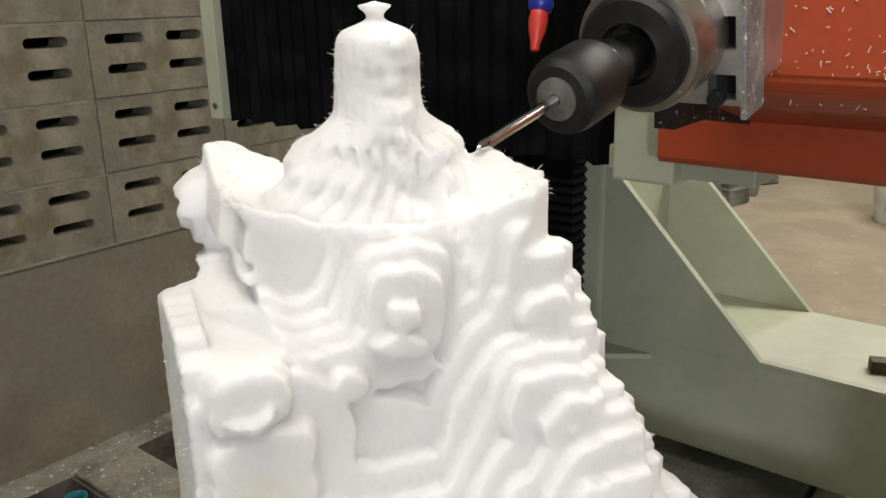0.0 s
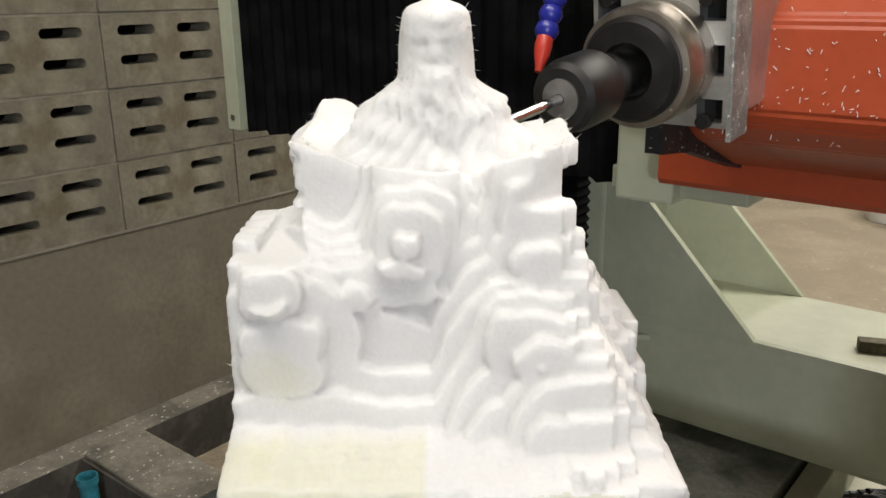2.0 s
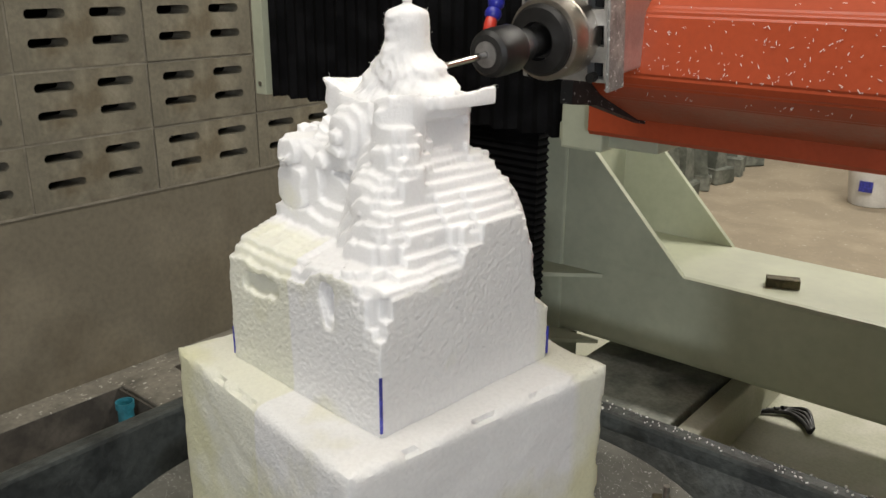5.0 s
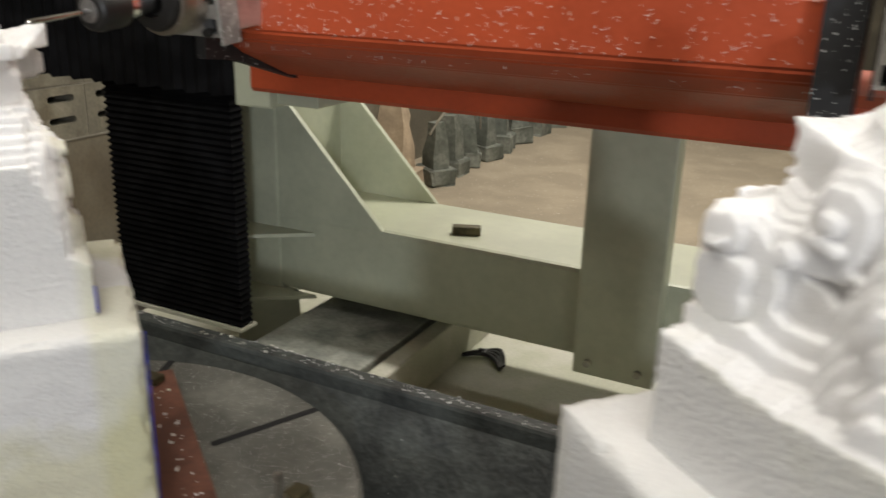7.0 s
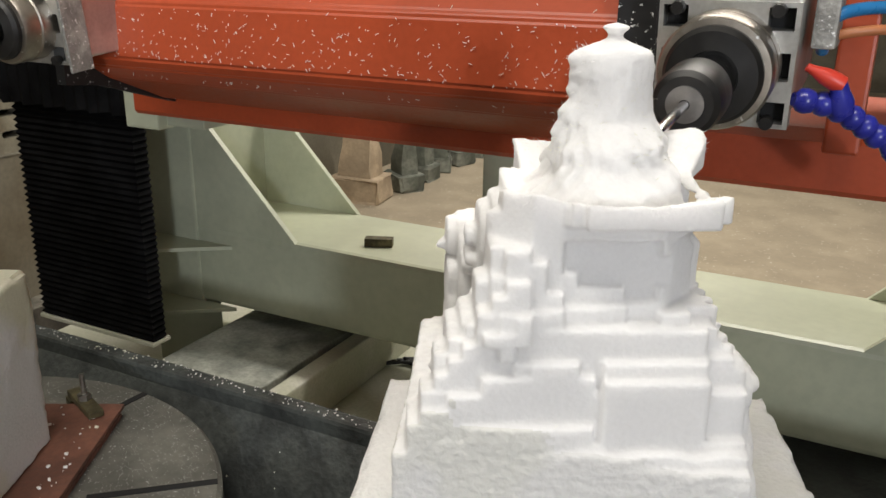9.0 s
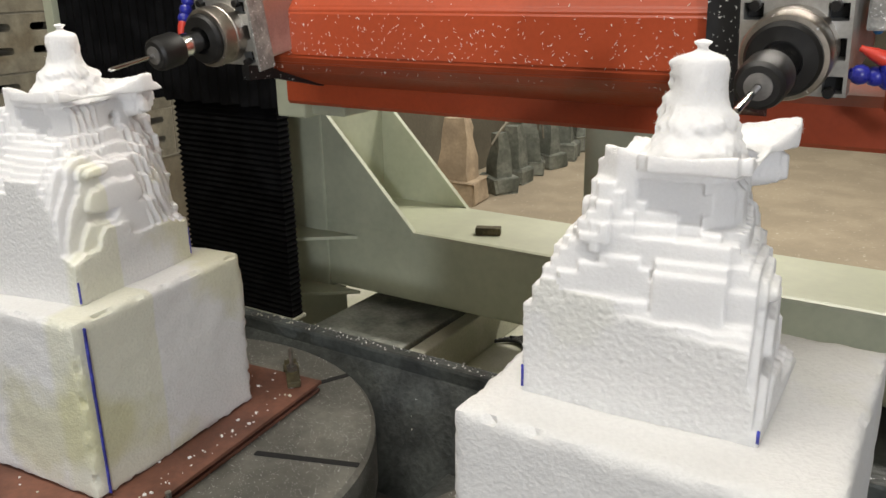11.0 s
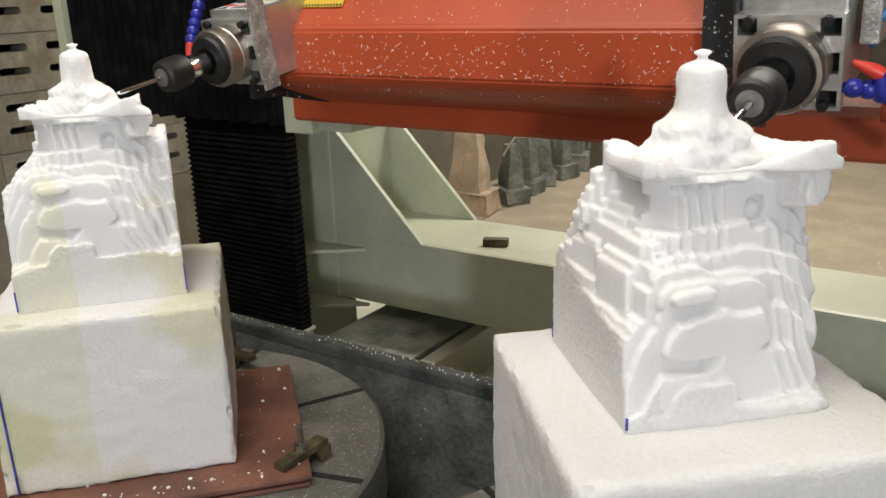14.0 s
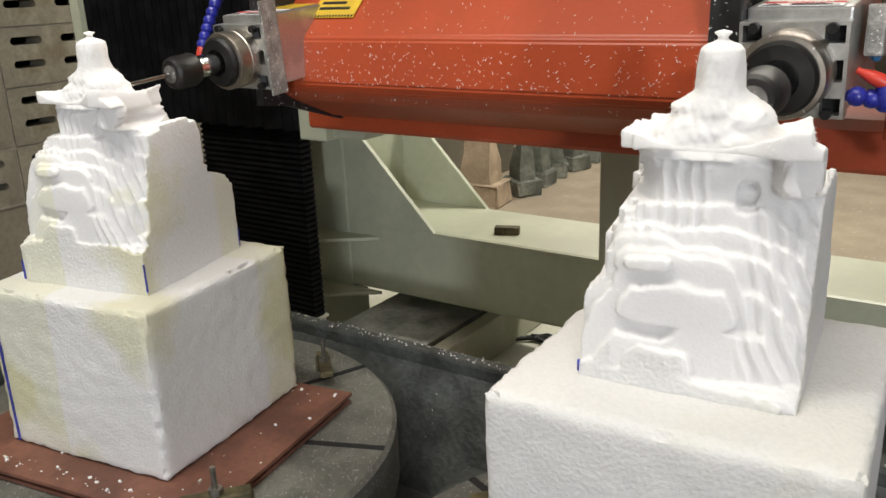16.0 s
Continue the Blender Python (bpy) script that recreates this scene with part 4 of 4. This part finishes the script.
def workpiece(axis, label, seed, sides, rot, half, turn, base_top, shift, slide, further):
    """slide: how far the base block sits off the axis; shift: how far the figure does."""
    t = thing("foam_workpiece", pose(axis[0], axis[1], BOARD_Z), label, "foam carving", "foam carvings on the turntables")
    off = Matrix.Translation((slide * math.cos(radians(33)), -slide * math.sin(radians(33)), 0))
    bm = rough_block(half, 0.0, base_top, seed, turn)
    bm.transform(off)
    sawn, cut = (FOAM_FACE, FOAM_CARVED) if further else (OLD_FACE, OLD_CARVED)
    part("base_block", bm, sawn, t, "rough sawn white foam block", 40)
    P, F, index = carved_figure(seed, sides, rot, shift, base_top + .0215, 0.0 if further else .024)
    P[:, 2] -= .0215
    me = bpy.data.meshes.new("statue")
    me.from_pydata(P.tolist(), [], F)
    me.materials.append(cut)
    me.materials.append(sawn)
    me.materials.append(FOAM)
    me.polygons.foreach_set("material_index", index)
    me.shade_smooth()
    me.polygons.foreach_set("use_smooth", index < 2)
    ob = new("statue", me)
    ob.parent = t
    tagged(ob, "half-carved figure in white foam with terraced cuts")
    # felt pen marks on the corners
    front, left, back, right = sides
    turn45 = pose(0, 0, 0, 0, 0, rot - 45)
    marks = ((front, left, .050), (-back, left, .030), (-back, -right, .040), (front, -right, .03))
    for x, y, h in marks[:2] if further else marks:
        bm = bmesh.new()
        sx, sy = math.copysign(1, x), math.copysign(1, y)
        xa, xb = sorted((x - sx * .0017, x + sx * .0004))
        ya, yb = sorted((y - sy * .0012, y + sy * .0004))
        add_box(bm, xa, xb, ya, yb, base_top + .004, base_top + h * (0.45 if further else 1), m=turn45)
        part("pen_line", bm, INK, t, "short blue felt pen line")
    if not further:
        m = off @ pose(0, 0, 0, 0, 0, turn + 180) @ Matrix.Translation((half, -half * 0.88, 0))
        bm = bmesh.new()
        add_box(bm, -0.004, 0.0022, -0.0011, 0.0011, 0.004, base_top * 0.96, m=m)
        part("pen_line", bm, INK, t, "long blue felt pen line")
    return t


tables.append(turntable(AXIS_A, "round cast iron turntable with a plywood board, in the drip tray"))
tables.append(turntable(AXIS_B, "round cast iron turntable under the second foam carving"))
foams.append(workpiece(AXIS_A, "white foam block with a half-carved robed figure, partly yellowed", 3, (.126, .103, .075, .096), 17, 0.142, -33, 0.2280, 0.0, 0.024, False))
foams.append(workpiece(AXIS_B, "white foam block with a half-carved robed figure, coarsely stepped", 9, (.115, .084, .065, .082), 8.5, 0.138, -38, 0.2750, 0.014, 0.010, True))

# ---------------------------------------------------------------- things round about
pipe = thing("drain_pipe", pose(0.235, -0.325, -0.115), "short blue plastic drain pipe standing in the pit", "pipe")
part("pipe_wall", lathe([(0.023, 0), (0.023, 0.165), (0.027, 0.166), (0.027, 0.186), (0.0235, 0.186), (0.0205, 0.15), (0.0205, 0.05)], 28), PIPE, pipe, "", 40)


def carved_stone(x, y, s, turn, mat, label, slim=1.0):
    """A stone offcut: a stepped foot with a tapering upright block."""
    t = thing("carved_stone", pose(x, y, 0.04, 0, 0, turn), label, "stone", "stones along the wall")
    rng = random.Random(int(x * 100 + y * 37))
    bm = bmesh.new()
    add_box(bm, -0.17 * s, 0.17 * s, -0.13 * s, 0.13 * s, 0, 0.16 * s, bevel=0.012)
    for v in bm.verts:
        v.co += Vector((rng.uniform(-1, 1), rng.uniform(-1, 1), rng.uniform(-1, 1))) * 0.008
    part("foot", bm, mat, t)
    bm = bmesh.new()
    bmesh.ops.create_cube(bm, size=1)
    bmesh.ops.subdivide_edges(bm, edges=bm.edges[:], cuts=5, use_grid_fill=True)
    for v in bm.verts:
        h = v.co.z + 0.5
        k = (1 - 0.42 * h) * slim
        v.co = Vector((v.co.x * 0.24 * s * k, v.co.y * 0.2 * s * k, 0.155 * s + h * 0.42 * s))
        v.co += 0.022 * s * noise.noise_vector(v.co * 9 + Vector((x, y, 0)))
    part("upright", bm, mat, t, "", 40)
    return t


carved_stone(0.30, 2.55, 0.85, 8, PALESTONE, "buff stone block on a dark stone foot")
for i, (x, y, s) in enumerate(((0.40, 2.86, 0.62), (0.36, 3.12, 0.62), (0.34, 3.36, 0.62), (0.36, 3.62, 0.62), (0.32, 3.9, 0.74), (0.30, 4.25, 0.74), (0.30, 4.62, 0.76), (0.30, 5.0, 0.76))):
    carved_stone(x, y, s, 15 * ((i * 7) % 5) - 30, DARKSTONE, "rough dark grey-green stone offcut standing by the wall", 0.9 + 0.12 * (i % 3))
cable = thing("hose_loop", pose(0, 0, 0), "thin pale hose hanging over the stones", "hose")
part("hose", tube([(0.55, 2.5, 0.40), (0.56, 2.66, 0.50), (0.56, 2.95, 0.56), (0.50, 3.2, 0.50), (0.48, 3.3, 0.30)], 0.007, 8), MORTAR, cable, "", 60)

bucket = thing("bucket", pose(1.27, 3.70, 0.04), "white plastic bucket with a stained label on the floor", "bucket")
part("body", lathe([(0.11, 0), (0.115, 0.004), (0.145, 0.26), (0.152, 0.262), (0.152, 0.275), (0.142, 0.275), (0.112, 0.01)], 36), WHITE, bucket, "", 40)
part("dark_mark", boxed(-0.04, 0.03, -0.136, -0.126, 0.09, 0.15), INK, bucket)
coil = thing("cable_coil", pose(1.94, 0.14, 0.441), "loose black cables lying on the machine base", "cable")
for k in range(4):
    part("cable", tube([(-0.045 + 0.012 * k, 0.008 * k, 0.006 + 0.003 * k), (0.0, 0.025 + 0.006 * k, 0.008), (0.035, 0.010 + 0.010 * k, 0.008 + 0.003 * k), (0.06, -0.02 + 0.006 * k, 0.006)], 0.005, 8), CABLE, coil, "", 60)

# ---------------------------------------------------------------- blocks of the west wall
def block_mesh():
    bm = bmesh.new()
    ys = [0.004, 0.050, 0.166, 0.236, 0.352, 0.396]
    zs = [0.004, 0.062, 0.088, 0.140, 0.167, 0.196]
    for i in range(5):
        for j in range(5):
            if i in (1, 3) and j in (1, 3):
                continue
            add_box(bm, -0.10, 0.0, ys[i], ys[i + 1], zs[j], zs[j + 1])
    # rounded slot ends
    for y0, y1 in ((0.050, 0.166), (0.236, 0.352)):
        for z0, z1 in ((0.062, 0.088), (0.140, 0.167)):
            h = (z1 - z0) / 2
            for ye, d in ((y0, 1), (y1, -1)):
                for zc, u in ((z0, 1), (z1, -1)):
                    add_prism(bm, [(ye, zc), (ye + d * h * 0.8, zc), (ye + d * h * 0.22, zc + u * h * 0.35), (ye, zc + u * h)], -0.10, -0.0004)
    return mesh_of(bm, "block", BLOCKMAT)


BLOCK = block_mesh()
blockwall = structure("mortar_bed", boxed(-0.096, -0.094, -2.8, -2.79, WALL_Z, WALL_Z + 0.1), MORTAR, "mortar of the ventilation block wall")
bm = bmesh.new()
for k in range(11):
    z = WALL_Z + 0.2 * k
    add_box(bm, -0.095, -0.0035, -2.8, 1.6, z - (0.0038 if k else -0.006), z + (0.0038 if k < 10 else 0.0) + (0.003 if k == 0 else 0))
for k in range(12):
    y = -2.8 + 0.4 * k
    for j in range(10):
        add_box(bm, -0.095, -0.0037, y - 0.0038, y + 0.0038, WALL_Z + 0.2 * j + 0.004, WALL_Z + 0.2 * j + 0.196)
part("joints", bm, MORTAR, blockwall)
for i in range(11):
    for j in range(10):
        ob = new("block", BLOCK)
        ob.parent = blockwall
        ob.location = (0.0015 * ((i * 5 + j * 3) % 3 - 1), -2.8 + 0.4 * i, WALL_Z + 0.2 * j)


# ---------------------------------------------------------------- what moves
def motions():
    for ob, axis in zip(tables, (AXIS_A, AXIS_B)):
        walk(ob, [(t, pose(axis[0], axis[1], TABLE_Z, 0, 0, turn)) for t, turn, dy, dz, tilt in MOVES])
    for ob, axis in zip(foams, (AXIS_A, AXIS_B)):
        walk(ob, [(t, pose(axis[0], axis[1], BOARD_Z, 0, 0, turn)) for t, turn, dy, dz, tilt in MOVES])
    walk(portal, [(t, pose(0, dy, 0)) for t, turn, dy, dz, tilt in MOVES])
    walk(rubber, [(t, pose(1.937, 0.045 + dy, TOPZ, 0, 0, 22)) for t, turn, dy, dz, tilt in MOVES])
    walk(carriage, [(t, pose(0, dy, dz)) for t, turn, dy, dz, tilt in MOVES])
    walk(heads, [(t, pose(0, PY + dy, PZ + dz, tilt)) for t, turn, dy, dz, tilt in MOVES])


motions()
